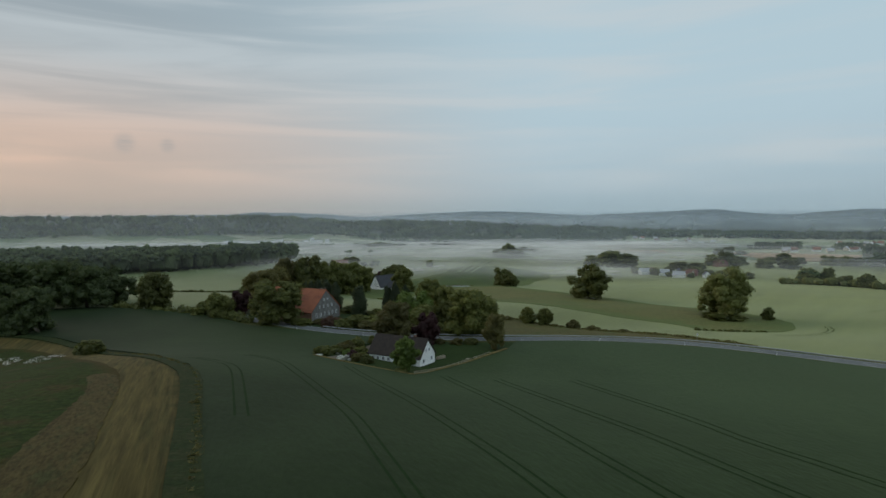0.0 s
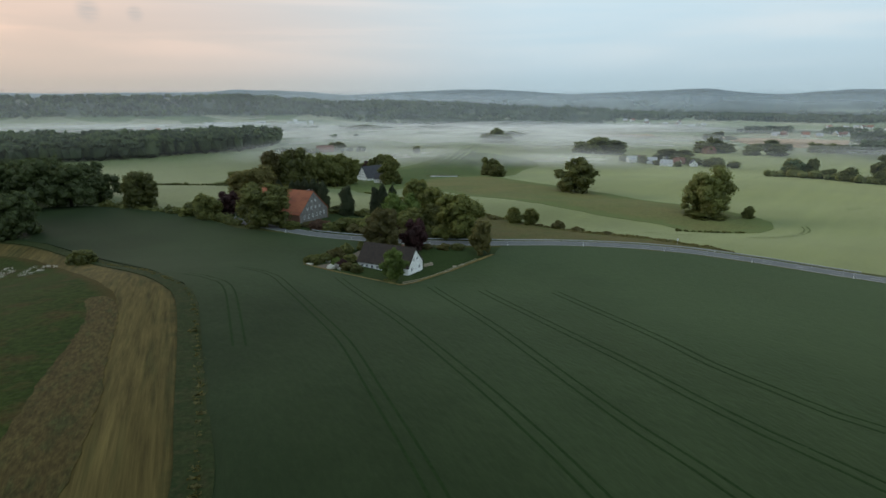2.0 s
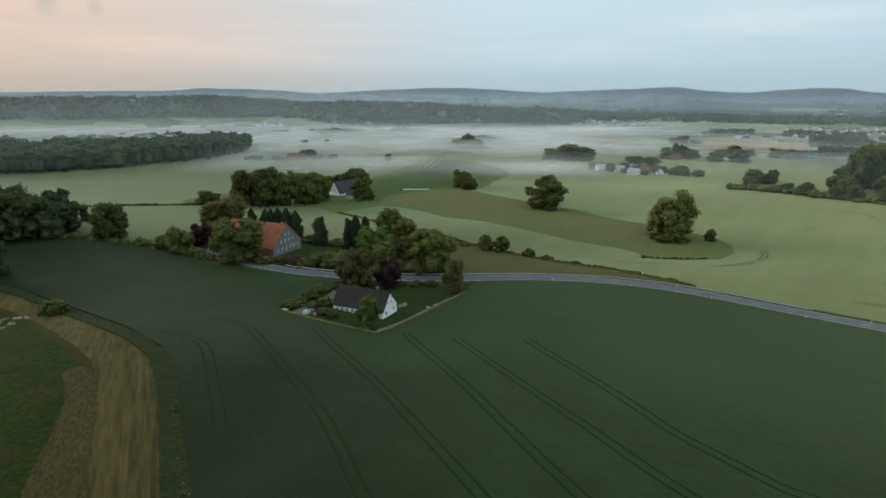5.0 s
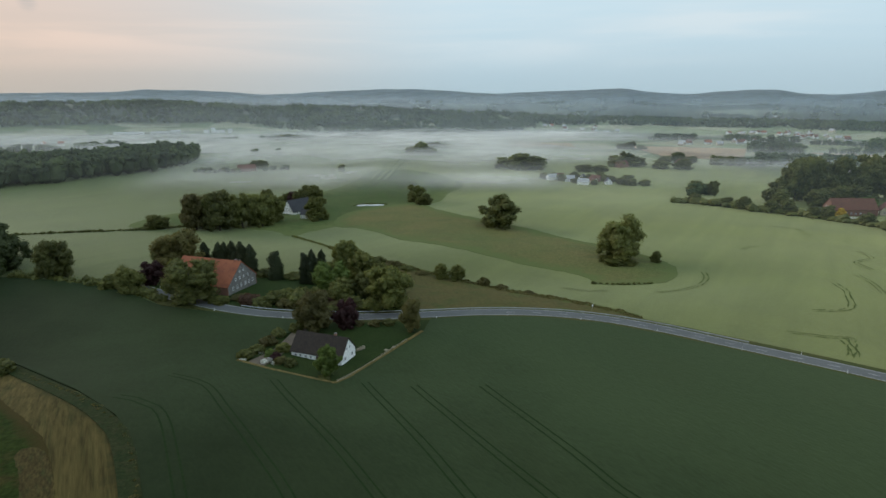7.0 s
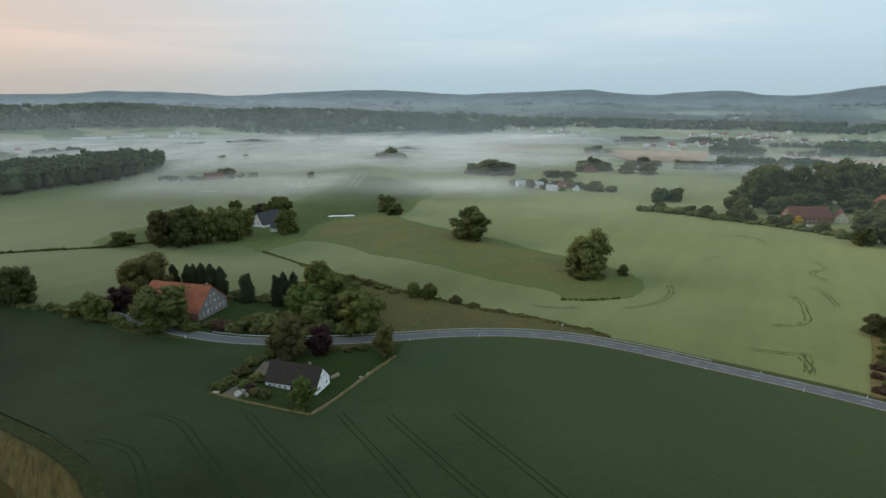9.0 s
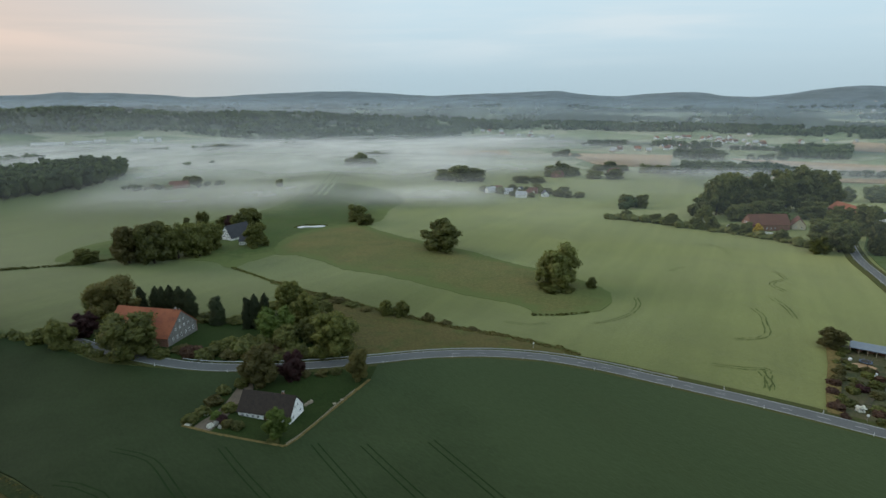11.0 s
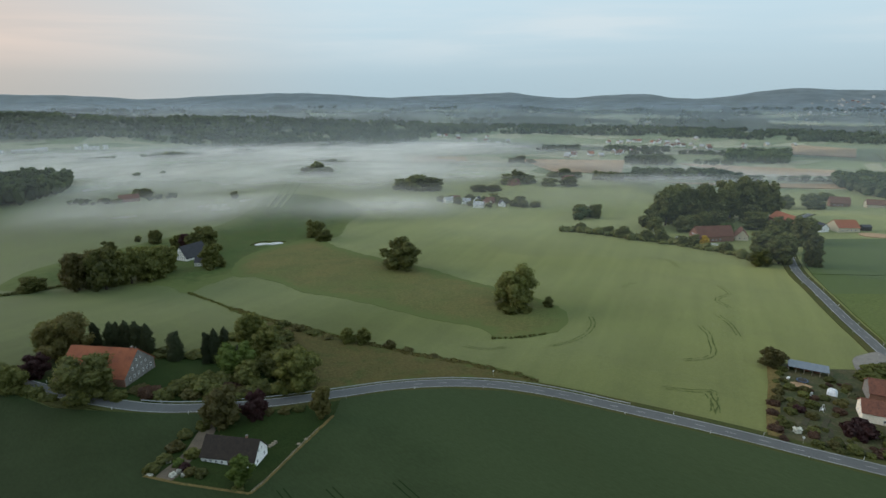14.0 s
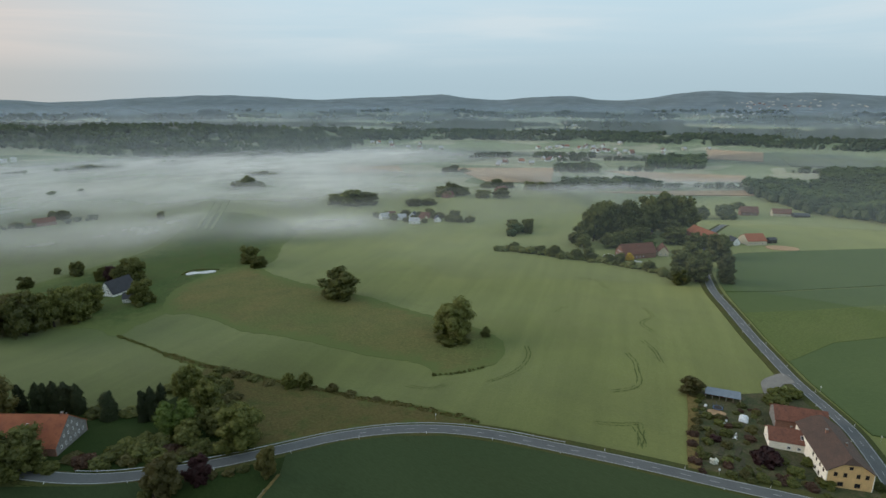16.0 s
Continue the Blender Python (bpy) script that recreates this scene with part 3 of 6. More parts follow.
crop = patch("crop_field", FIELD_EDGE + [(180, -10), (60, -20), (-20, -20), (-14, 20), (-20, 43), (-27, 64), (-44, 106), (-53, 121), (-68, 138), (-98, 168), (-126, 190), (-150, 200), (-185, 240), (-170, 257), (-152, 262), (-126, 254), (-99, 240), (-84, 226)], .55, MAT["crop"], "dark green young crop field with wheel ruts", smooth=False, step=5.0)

# tramlines: pairs of wheel ruts that fan across the crop
for line in ([(-50, 148), (-39.9, 141.1), (-31.5, 125.3), (-23.4, 109.5), (-14.7, 91.6), (-7.1, 70.0), (-1.2, 54.2), (11.6, 20)], [(-24, 147), (-18.0, 133.2), (-5.9, 107.2), (4.1, 81.8), (10.6, 65.9), (14.7, 56.4), (30.4, 20)], [(0, 146), (11.2, 110.0), (16.2, 91.5), (20.5, 76.8), (25.1, 65.1), (29.7, 56.9), (50.4, 20)], [(13, 142), (25.0, 104.6), (30.9, 88.2), (36.4, 74.2), (41.9, 64.5), (46.8, 58.4), (77.6, 20)], [(31, 138), (41.5, 101.0), (45.3, 86.0), (49.8, 77.2), (54.4, 69.8), (59.7, 65.1), (110.6, 20)], [(-57, 132), (-52.4, 129.9), (-46.4, 125.1), (-42.2, 117.7), (-37.4, 105.5), (-29.7, 84.8)]):
    for off in (-.95, .95):
        ribbon("wheel_rut", line, off - .19, off + .19, .575, MAT["rut"], label="narrow wheel rut pressed into dark green crop", category="wheel track", kind="structure", step=4.0)

meadow_left = patch("meadow", [(-20, -20), (-36, 20), (-38, 44), (-40, 54), (-46, 71), (-54, 94), (-60, 107), (-70, 120), (-96, 150), (-120, 171), (-140, 177), (-200, 190), (-260, 120), (-220, -10)], .36, MAT["left_meadow"], "weedy green meadow with brown patches", "meadow", step=2.5, wobble=.3, fade=4.0)
track = patch("mown_track", [(-20, -20), (-22, 20), (-22.5, 44), (-29.5, 64), (-47, 105), (-56, 119.5), (-71, 135.5), (-100, 165), (-128, 187), (-150, 194), (-195, 205), (-202, 186), (-142, 172), (-122, 166), (-99, 146), (-73, 116), (-63, 103), (-57, 92), (-49, 69), (-43, 52), (-41, 42), (-39, 20), (-26, -20)], .30, MAT["straw"], "dry straw-coloured mown track round the meadow", "track", step=1.8, wobble=.25, fade=2.5)

track_weeds = patch("weedy_track_edge", [(-24, 0), (-31, 20), (-33, 44), (-38, 60), (-46, 78), (-55, 98), (-62, 108), (-65, 106), (-58, 93), (-50, 70), (-44, 53), (-42, 42), (-40, 20), (-28, -15)], .40, MAT["track_weeds"], "brown weedy edge of the mown track", "track", step=1.2, wobble=.22, fade=1.0)

tongue = patch("grass_bank", [(52, 500), (66, 455), (84, 414), (114, 368), (134, 315), (150, 279), (154, 262), (150, 248), (142, 238), (130, 231), (112, 230), (103, 233), (101, 249), (82, 266), (59, 293), (38, 318), (25, 333), (12, 366), (-2, 388), (-16, 398), (-10, 450), (20, 490)], .12, MAT["rough_grass"], "olive and brown rough grass bank between wheat", "grass bank", step=4.0, wobble=.9, fade=14.0)
hollow = patch("valley_meadow", [(-150, 405), (-112, 396), (-60, 388), (-42, 362), (-31, 378), (-14, 396), (8, 420), (34, 488), (70, 510), (92, 580), (118, 640), (104, 720), (60, 780), (20, 765), (0, 690), (-30, 620), (-75, 570), (-110, 530), (-150, 470)], .07, MAT["meadow"], "green hollow meadow round a farmstead and pond", "meadow", step=6.0, wobble=.8, fade=34.0)
roadside = patch("roadside_meadow", [(2, 284), (8, 279), (26, 263), (49, 241), (64, 221), (79, 204), (96, 180), (105, 168), (93, 180), (74, 192), (52, 199), (30, 201), (12, 202), (12, 222), (4, 246), (-4, 262)], .30, MAT["brown_grass"], "brown seeding grass meadow beside the road", "meadow", step=3.0, wobble=.3, smooth=False, fade=5.0)
# the garden's shade is put into its colour by the darker lawn material
farm_yard = patch("farm_garden", [(-92, 250), (-78, 232), (-56, 217), (-40, 208), (-23, 203.5), (0, 201), (14, 201), (14, 222), (4, 250), (-6, 262), (-20, 248), (-40, 256), (-62, 276), (-90, 284)], .30, MAT["lawn"], "shaded green garden round the red-roofed farmhouse", "garden", step=5.0, smooth=False, wobble=.3)
lot = patch("garden_plot", [(-35.5, 161), (-27, 156), (-8, 146.5), (5, 164.5), (19.8, 181.5), (24.5, 192.2), (0, 192.8), (-22, 195), (-29, 184)], .22, MAT["lawn"], "trimmed green lawn round a white cottage", "lawn", step=3.0, smooth=False)
plot = patch("cottage_garden", [(190, 161), (168, 140), (147, 119.5), (153, 112.5), (160, 105), (168, 97), (178, 90), (196, 84), (212, 104), (222, 117), (232, 138), (222, 146), (206, 152), (197, 160)], .25, MAT["soil"], "overgrown allotment garden with beds and shrubs", "garden", step=3.0, smooth=False, wobble=.3)
corner = patch("verge_corner", [(-100, 243), (-84, 229), (-73, 216), (-60, 208), (-66, 221), (-84, 240)], .24, MAT["verge"], "rough grass corner between hedge and road", "verge", step=3.0, smooth=False)
verge_e = ribbon("verge", ROAD_A, -6.4, -2.9, .28, MAT["verge"], label="narrow grass verge along the road", category="verge", kind="structure")
verge_w = ribbon("verge", ROAD_A, 2.9, 5.0, .28, MAT["verge"], label="narrow grass verge along the road", category="verge", kind="structure")
verge_b = ribbon("verge", ROAD_B, -6.0, -2.7, .28, MAT["verge"], label="narrow grass verge along the road", category="verge", kind="structure")
verge_c = ribbon("verge", ROAD_B, 2.7, 5.0, .28, MAT["verge"], label="wide grass verge along the road", category="verge", kind="structure")


def road(line, half, dashes, gap, label):
    ob = ribbon("road", line, -half, half, .36, MAT["asphalt"], label=label, category="road", kind="structure", lie="flat")
    for side in (-1, 1):
        ribbon("edge_line", line, side * (half - .32) - .1, side * (half - .32) + .1, .372, MAT["white_line"], ob, lie="flat")
    pts = spline(line, 1.0)
    i = gap
    while i < len(pts) - 8:
        ribbon("centre_dash", pts[i : i + 4], -.08, .08, .372, MAT["white_line"], ob, smooth=False, lie="flat")
        i += dashes
    return ob


road_a = road(ROAD_A, 2.9, 9, 160, "grey two-lane country road with white edge lines")
road_b = road(ROAD_B, 2.7, 9, 6, "straight grey country lane with white edge lines")
layby = patch("layby", [(228, 155), (221, 149), (218, 144.5), (226, 146), (235, 149), (240, 147.5), (244, 156), (237, 156.5)], .38, MAT["gravel"], "pale gravel lay-by beside the road", "lay-by", step=2.0)
# fields on the far side of the lane
field_c = patch("crop_field", [(228, 108), (247, 144.5), (259, 164), (276, 190), (301, 225), (321, 252), (352, 236), (430, 210), (520, 180), (480, 60), (300, 40)], .50, MAT["crop_blue"], "blue-green crop field beyond the lane", step=8.0, smooth=False)
strip_c = patch("field_strip", [(258, 163), (276, 190), (297, 219), (330, 206), (400, 186), (520, 150), (500, 110), (380, 150), (300, 168)], .62, MAT["strip"], "pale yellow-green strip across the crop", step=6.0, smooth=False)
field_d = patch("crop_field", [(322, 253), (347, 282), (386, 313), (415, 318), (460, 300), (560, 262), (640, 230), (520, 182), (430, 212), (352, 238)], .45, MAT["crop_blue"], "blue-green crop field below the hamlet", step=8.0, smooth=False)
for pts in ([(506, 1047), (690, 963), (572, 804), (482, 866)], [(755, 888), (943, 728), (879, 677), (757, 733)], [(1257, 1094), (1317, 977), (1162, 860), (1093, 949)], [(1038, 639), (1119, 598), (1024, 545), (959, 589)], [(582, 708), (815, 611), (773, 574), (663, 639)], [(300, 1150), (420, 1120), (400, 1040), (290, 1060)]):
    patch("tan_field", pts, .8, MAT["tan_field"], "tan stubble field in the misty valley", step=30.0, smooth=False)
for pts in ([(1286, 912), (1430, 763), (1296, 690), (1146, 785)], [(860, 1020), (1060, 960), (980, 850), (800, 930)]):
    patch("pale_field", pts, .8, MAT["wheat"], "pale green field in the misty valley", step=30.0, smooth=False)

# ---------------------------------------------------------------- trees
def ico(sub):
    bm = bmesh.new()
    bmesh.ops.create_icosphere(bm, subdivisions=sub, radius=1)
    v = np.array([p.co[:] for p in bm.verts])
    f = np.array([[q.index for q in p.verts] for p in bm.faces])
    bm.free()
    return v, f


ICO1, ICO2 = ico(1), ico(2)


def lumps_mesh(name, lumps, leaves, size, rng, core=.84, ball=ICO1):
    """A crown: knobbly boughs of foliage, each clad in many small leaf blades. lumps: rows of x, y, z, rx, rz."""
    bv, bf = ball
    verts, faces, at = [], [], 0
    for x, y, z, rx, rz in lumps:
        k = 1 + rng.normal(0, .13, (len(bv), 1))
        verts.append(bv * k * np.array([rx, rx, rz]) * core + np.array([x, y, z]))
        faces.append(bf + at)
        at += len(bv)
    tri = np.concatenate(faces)
    area = np.array([l[3] * l[4] for l in lumps])
    pick = rng.choice(len(lumps), leaves, p=area / area.sum())
    L = np.array(lumps)[pick]
    d = rng.normal(size=(leaves, 3))
    d[:, 2] += .25
    d /= np.linalg.norm(d, axis=1)[:, None]
    c = L[:, :3] + d * L[:, [3, 3, 4]] * rng.uniform(.66, 1.25, (leaves, 1))
    a = np.cross(d + rng.normal(0, .5, (leaves, 3)), rng.normal(size=(leaves, 3)))
    a /= np.linalg.norm(a, axis=1)[:, None] + 1e-9
    b = np.cross(d + rng.normal(0, .35, (leaves, 3)), a)
    b /= np.linalg.norm(b, axis=1)[:, None] + 1e-9
    s = size * rng.uniform(.6, 1.4, (leaves, 1))
    blade = np.stack([c - a * s - b * s * .5, c + b * s, c + a * s - b * s * .5], 1).reshape(-1, 3)
    q = at + np.arange(leaves * 3).reshape(-1, 3)
    return mesh_from(name, np.concatenate(verts + [blade]), [tuple(t) for t in tri.tolist()] + [tuple(t) for t in q.tolist()])


def tube(bm, a, b, r0, r1, sides=7):
    a, b = Vector(a), Vector(b)
    turn = (b - a).to_track_quat("Z", "Y").to_matrix()
    rings = []
    for p, r in ((a, r0), (b, r1)):
        rings.append([bm.verts.new(p + turn @ Vector((r * math.cos(2 * math.pi * i / sides), r * math.sin(2 * math.pi * i / sides), 0))) for i in range(sides)])
    for i in range(sides):
        bm.faces.new((rings[0][i], rings[0][(i + 1) % sides], rings[1][(i + 1) % sides], rings[1][i]))
    bm.faces.new(rings[1]), bm.faces.new(rings[0][::-1])


def link(name, bm, mat, parent=None, label=""):
    me = bpy.data.meshes.new(name)
    bmesh.ops.recalc_face_normals(bm, faces=bm.faces)
    bm.to_mesh(me)
    bm.free()
    me.materials.append(mat)
    ob = new(name, me)
    if parent:
        ob.parent = parent
    return tagged(ob, label)


def crown_lumps(form, rng):
    """Unit tree, one high and one across."""
    out = []
    if form == "column":
        for i in range(15):
            h = .06 + .90 * i / 14
            r = .34 * (1 - .55 * h ** 2.2) * (1 if i < 14 else .4)
            out.append((rng.normal(0, .07), rng.normal(0, .07), h, r, .10))
        out.append((0, 0, .97, .10, .08))
        return out
    if form == "bush":
        for i in range(30):
            t, r = rng.uniform(0, 6.28), .38 * math.sqrt(rng.uniform(0, 1))
            out.append((r * math.cos(t), r * math.sin(t), rng.uniform(.14, .80) * (1 - .8 * r), rng.uniform(.10, .20), rng.uniform(.12, .22)))
        return out
    low, n, fat = {"oak": (.16, 16, .215), "round": (.12, 14, .23), "tall": (.08, 17, .20), "loose": (.18, 14, .18)}[form]
    for k in range(6):
        out.append((.10 * math.cos(k * 2.4), .10 * math.sin(k * 2.4), .34 + .075 * k, .17, .14))
    for i in range(n):
        h = (i + .5) / n
        belly = {"oak": math.sin(math.pi * min(1, .22 + .66 * h)) ** .6, "round": math.sin(math.pi * (.14 + .74 * h)) ** .7, "tall": math.sin(math.pi * (.2 + .70 * h)) ** .6, "loose": math.sin(math.pi * (.12 + .80 * h)) ** .8}[form]
        t = i * 2.399 + rng.uniform(-.6, .6)
        r = .34 * belly * rng.uniform(.55, 1.12)
        big = fat * rng.uniform(.72, 1.2)
        cx, cy, cz = r * math.cos(t), r * math.sin(t), low + (1 - low) * h * .92
        for j in range(10):
            d = rng.normal(size=3) + np.array([.35 * math.cos(t), .35 * math.sin(t), .25])
            d = d / np.linalg.norm(d) * big * rng.uniform(.35, .9)
            s = big * rng.uniform(.38, .62)
            out.append((cx + d[0], cy + d[1], max(cz + d[2] * .9, low * .7), s, s * rng.uniform(.8, 1.0)))
    rows = np.array(out)
    rows[:, [0, 1, 3]] *= .5 / np.quantile(np.hypot(rows[:, 0], rows[:, 1]) + rows[:, 3], .96)
    rows[:, [2, 4]] *= 1 / (rows[:, 2] + rows[:, 4]).max()
    return [tuple(q) for q in rows.tolist()]


def tree_proto(form, mat, seed, name, leaves):
    rng = np.random.default_rng(seed)
    lumps = crown_lumps(form, rng)
    ob = new(name)
    bm = bmesh.new()
    if form not in ("bush", "column"):
        tube(bm, (0, 0, -.03), (.01, 0, .34), .034, .024)
        tube(bm, (.01, 0, .34), (0, .02, .72), .024, .008)
        for k in range(7):
            t, h = k * 2.1 + seed, .26 + .06 * k
            tube(bm, (.005, 0, h), (.27 * math.cos(t), .27 * math.sin(t), h + .18), .013, .004, 5)
    else:
        tube(bm, (0, 0, -.03), (0, 0, .5), .02, .008)
        for k in range(4):
            tube(bm, (0, 0, .08), (.2 * math.cos(k * 1.6), .2 * math.sin(k * 1.6), .4), .012, .004, 5)
    link("trunk", bm, MAT["bark"], ob)
    size = {"column": .023, "bush": .040}.get(form, .0185) * (11500 / max(leaves, 2200)) ** .5
    crown = new("crown", lumps_mesh("crown", lumps, leaves, size, rng, .78))
    crown.data.materials.append(mat)
    crown.parent = ob
    return ob


PROTO = {}


def tree(form, leaf, x, y, h, w, label, name="tree", group="", seed=None, category="tree"):
    rng = random.Random(int(x * 13 + y * 7))
    key = (form, leaf, rng.randrange(3) if seed is None else seed, 0 if math.hypot(x, y) < 330 else 1 if math.hypot(x, y) < 600 else 2)
    spin = rng.uniform(0, 360)
    m = pose(x, y, height(x, y) - .02 * h, 0, 0, spin) @ Matrix.Diagonal((w * 1.12, w * 1.12 * rng.uniform(.9, 1.1), h * 1.0, 1))
    if key not in PROTO:
        ob = tree_proto(form, MAT[leaf], hash_of(key), name, (2400, 1600, 900)[key[3]] if form == "bush" else (11500, 6000, 2600)[key[3]])
        PROTO[key] = ob
        ob.matrix_basis = m
    else:
        src = PROTO[key]
        keep = src.matrix_basis.copy()
        src.matrix_basis = Matrix.Identity(4)
        ob = copy_thing(src, m)
        src.matrix_basis = keep
    ob.name = name
    for k in ("label", "category", "group"):
        if k in ob:
            del ob[k]
    return tagged(ob, label, category, group)


def hash_of(key):
    return sum(ord(c) for c in key[0] + key[1]) * 7 + key[2] * 101


def hedge(line, tall, wide, mat, label, name="hedge", step=2.2, leaves=26):
    """A run of bushes grown into one another."""
    rng = np.random.default_rng(int(abs(line[0][0]) * 3 + len(line)))
    lumps = []
    for x, y in spline(line, step):
        swell = .55 + .45 * math.sin(x * .31 + 2.1 * math.sin(y * .17))
        for k in range(2):
            s = wide * rng.uniform(.3, .75)
            hh = tall * rng.uniform(.35, 1.0) * (.6 + .5 * swell)
            px, py = x + rng.normal(0, wide * .3), y + rng.normal(0, wide * .3)
            lumps.append((px, py, height(px, py) + hh * .45, s, hh * .6))
    ob = new(name, lumps_mesh(name, lumps, leaves * len(lumps), .42, rng, .85))
    ob.data.materials.append(mat)
    return tagged(ob, label, "hedge", kind="stuff")


def woodland(name, spots, mat, label, leaves=0, ball=ICO1, size=.8):
    """Many far trees in one mesh. spots: rows of x, y, height, width."""
    rng = np.random.default_rng(len(spots))
    lumps = []
    for x, y, h, w in spots:
        g = height(x, y)
        lumps.append((x, y, g + h * .42, w * .46, h * .44))
        for k in range(7):
            t, r = k * 2.4 + rng.uniform(-.5, .5), w * .5 * math.sqrt(rng.uniform(.02, .9))
            lumps.append((x + r * math.cos(t), y + r * math.sin(t), g + h * (rng.uniform(.80, .95) - .5 * (r / w) ** 1.5), w * rng.uniform(.13, .24), h * rng.uniform(.09, .15)))
    ob = new(name, lumps_mesh(name, lumps, max(leaves, 1), size, rng, .95, ball))
    ob.data.materials.append(mat)
    return tagged(ob, label, "woodland", kind="stuff")


def fill(poly, gap, h, w, rng):
    """Spots for trees spread over a plot."""
    xs, ys = [p[0] for p in poly], [p[1] for p in poly]
    gx, gy = np.meshgrid(np.arange(min(xs), max(xs), gap), np.arange(min(ys), max(ys), gap))
    gx, gy = gx + rng.uniform(-.45, .45, gx.shape) * gap, gy + rng.uniform(-.45, .45, gy.shape) * gap
    ok = inside(poly, gx, gy)
    return [(x, y, h * rng.uniform(.7, 1.1), w * rng.uniform(.8, 1.2)) for x, y in zip(gx[ok].tolist(), gy[ok].tolist())]


# two big field oaks and small trees on the grass bank
tree("oak", "leaf_oak", 131, 272, 24.5, 22.5, "broad dark green oak on the grass bank", "oak_tree", "field oaks")
tree("oak", "leaf_oak", 94, 375, 23, 26, "broad dark green oak in misty wheat field", "oak_tree", "field oaks", seed=1)
tree("round", "leaf_dark", 148, 266, 6, 5.5, "small dark field tree beside the oak")
tree("bush", "leaf_mid", 129, 268, 4, 15, "low shrubs round the foot of the oak", "shrub", category="shrub")
tree("round", "leaf_dark", 52, 517, 16.5, 17, "round dark green tree at the valley's edge")
tree("round", "leaf_mid", 57, 495, 11, 13, "low round green tree beside a larger one")
for x, y, h, w in ((36, 250, 7.5, 6.2), (43, 247, 7.5, 6.7)):
    tree("round", "leaf_mid", x, y, h, w, "small round green tree beside the ditch", group="ditch trees")
tree("bush", "leaf_olive", 53, 239, 4.9, 4.8, "yellowish green shrub beside the ditch", "shrub", category="shrub")
# grove round the black-and-white farmhouse
for x, y, h, w in ((-103, 388, 25, 20), (-88, 385, 27, 23), (-76, 397, 24, 21), (-64, 402, 23, 19), (-58, 424, 20, 17), (-95, 402, 24, 20), (-70, 412, 22, 18), (-38, 500, 20, 21), (-29, 425, 18, 18), (-44, 480, 18, 16), (-108, 400, 20, 16)):
    tree("round" if int(x) % 3 == 0 else ("tall" if w < 21 else "oak"), "leaf_olive" if x < -90 else "leaf_mid" if int(x) % 2 else "leaf_dark", x, y, h, w * .9, "tall green tree in a farm grove", group="grove trees")
for x, y, h, w in ((-81, 546, 13, 12), (-97, 561, 6, 6), (-60, 515, 12, 13), (-128, 391, 10, 15), (-112, 520, 10, 11)):
    tree("round", "leaf_mid", x, y, h, w, "round green tree behind the farm grove", group="grove trees")
tree("round", "leaf_purple", -52, 505, 14, 13, "reddish purple copper beech behind a dark roof", "copper_beech")
# round the red-roofed farmhouse
tree("tall", "leaf_olive", -78, 261, 20, 19, "tall olive-green tree behind the red roof")
tree("tall", "leaf_dark", -86, 270, 15, 12, "dark green tree behind the farmhouse")
tree("oak", "leaf_dark", -62.5, 217, 17.5, 20, "large dark tree in front of the red-roofed farmhouse", seed=2)
tree("round", "leaf_purple", -84, 243, 10.5, 10.5, "round dark purple copper beech", "copper_beech")
tree("round", "leaf_dark", -89, 232, 10.8, 10.4, "dark green tree on the field hedge")
tree("bush", "leaf_dark", -99, 241, 5.8, 8.6, "dark bush on the field hedge", "shrub", category="shrub")
for x, y, h, w in ((-69, 268, 12, 6), (-63, 267, 12, 5.4), (-56, 262, 13.5, 6.4), (-51.5, 259, 13.5, 6.3), (-47, 256, 13, 6), (-35, 245, 12.3, 7.5), (-23, 239, 13, 5.4), (-19.5, 238, 14.5, 5.4), (-16, 242, 13.6, 5.4), (-59.5, 264, 12.5, 5.5)):
    tree("column", "leaf_conifer", x, y, h, w, "narrow dark columnar conifer in the farm garden", "conifer", "garden conifers")
tree("tall", "leaf_mid", -6, 251, 17, 13.5, "tall green tree in the farm garden")
tree("round", "leaf_light", -12, 225, 13.7, 13, "bright yellow-green tree in the farm garden")
tree("oak", "leaf_mid", 9, 205, 16.5, 18, "broad green tree beside the road", seed=0)
tree("tall", "leaf_mid", 0, 236, 15.5, 14, "green tree in the farm garden")
tree("round", "leaf_dark", -8, 214, 9.5, 10.7, "dark green tree in the farm garden")
tree("round", "leaf_dark", 2, 218, 12, 11, "dark green tree in the farm garden")
tree("loose", "leaf_olive", -15, 185.5, 15, 12.8, "loose olive-brown tree behind the white cottage")
tree("round", "leaf_purple", -5, 188, 11, 8.4, "dark purple copper beech beside the road", "copper_beech")
tree("loose", "leaf_olive", 16.5, 182, 12, 8.2, "olive-brown tree at the corner of the lawn")
tree("loose", "leaf_light", -10, 152, 9.6, 7.8, "leafy green tree in front of the cottage roof")
# field hedge and the wood on the left
tree("oak", "leaf_dark", -128, 259, 17, 14, "dark green tree standing in the field hedge")
tree("round", "leaf_dark", -92, 237, 10.5, 9.5, "dark green tree in the field hedge")
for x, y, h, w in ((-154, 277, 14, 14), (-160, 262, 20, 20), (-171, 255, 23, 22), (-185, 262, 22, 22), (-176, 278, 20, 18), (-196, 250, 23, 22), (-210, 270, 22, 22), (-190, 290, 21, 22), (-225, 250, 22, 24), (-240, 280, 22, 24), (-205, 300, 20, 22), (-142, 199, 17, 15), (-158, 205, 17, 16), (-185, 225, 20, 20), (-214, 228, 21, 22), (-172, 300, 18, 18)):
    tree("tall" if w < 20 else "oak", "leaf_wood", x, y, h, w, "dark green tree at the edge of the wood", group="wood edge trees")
tree("bush", "leaf_dark", -98, 161, 5.4, 6.6, "dark solitary bush at the field corner", "shrub", category="shrub")
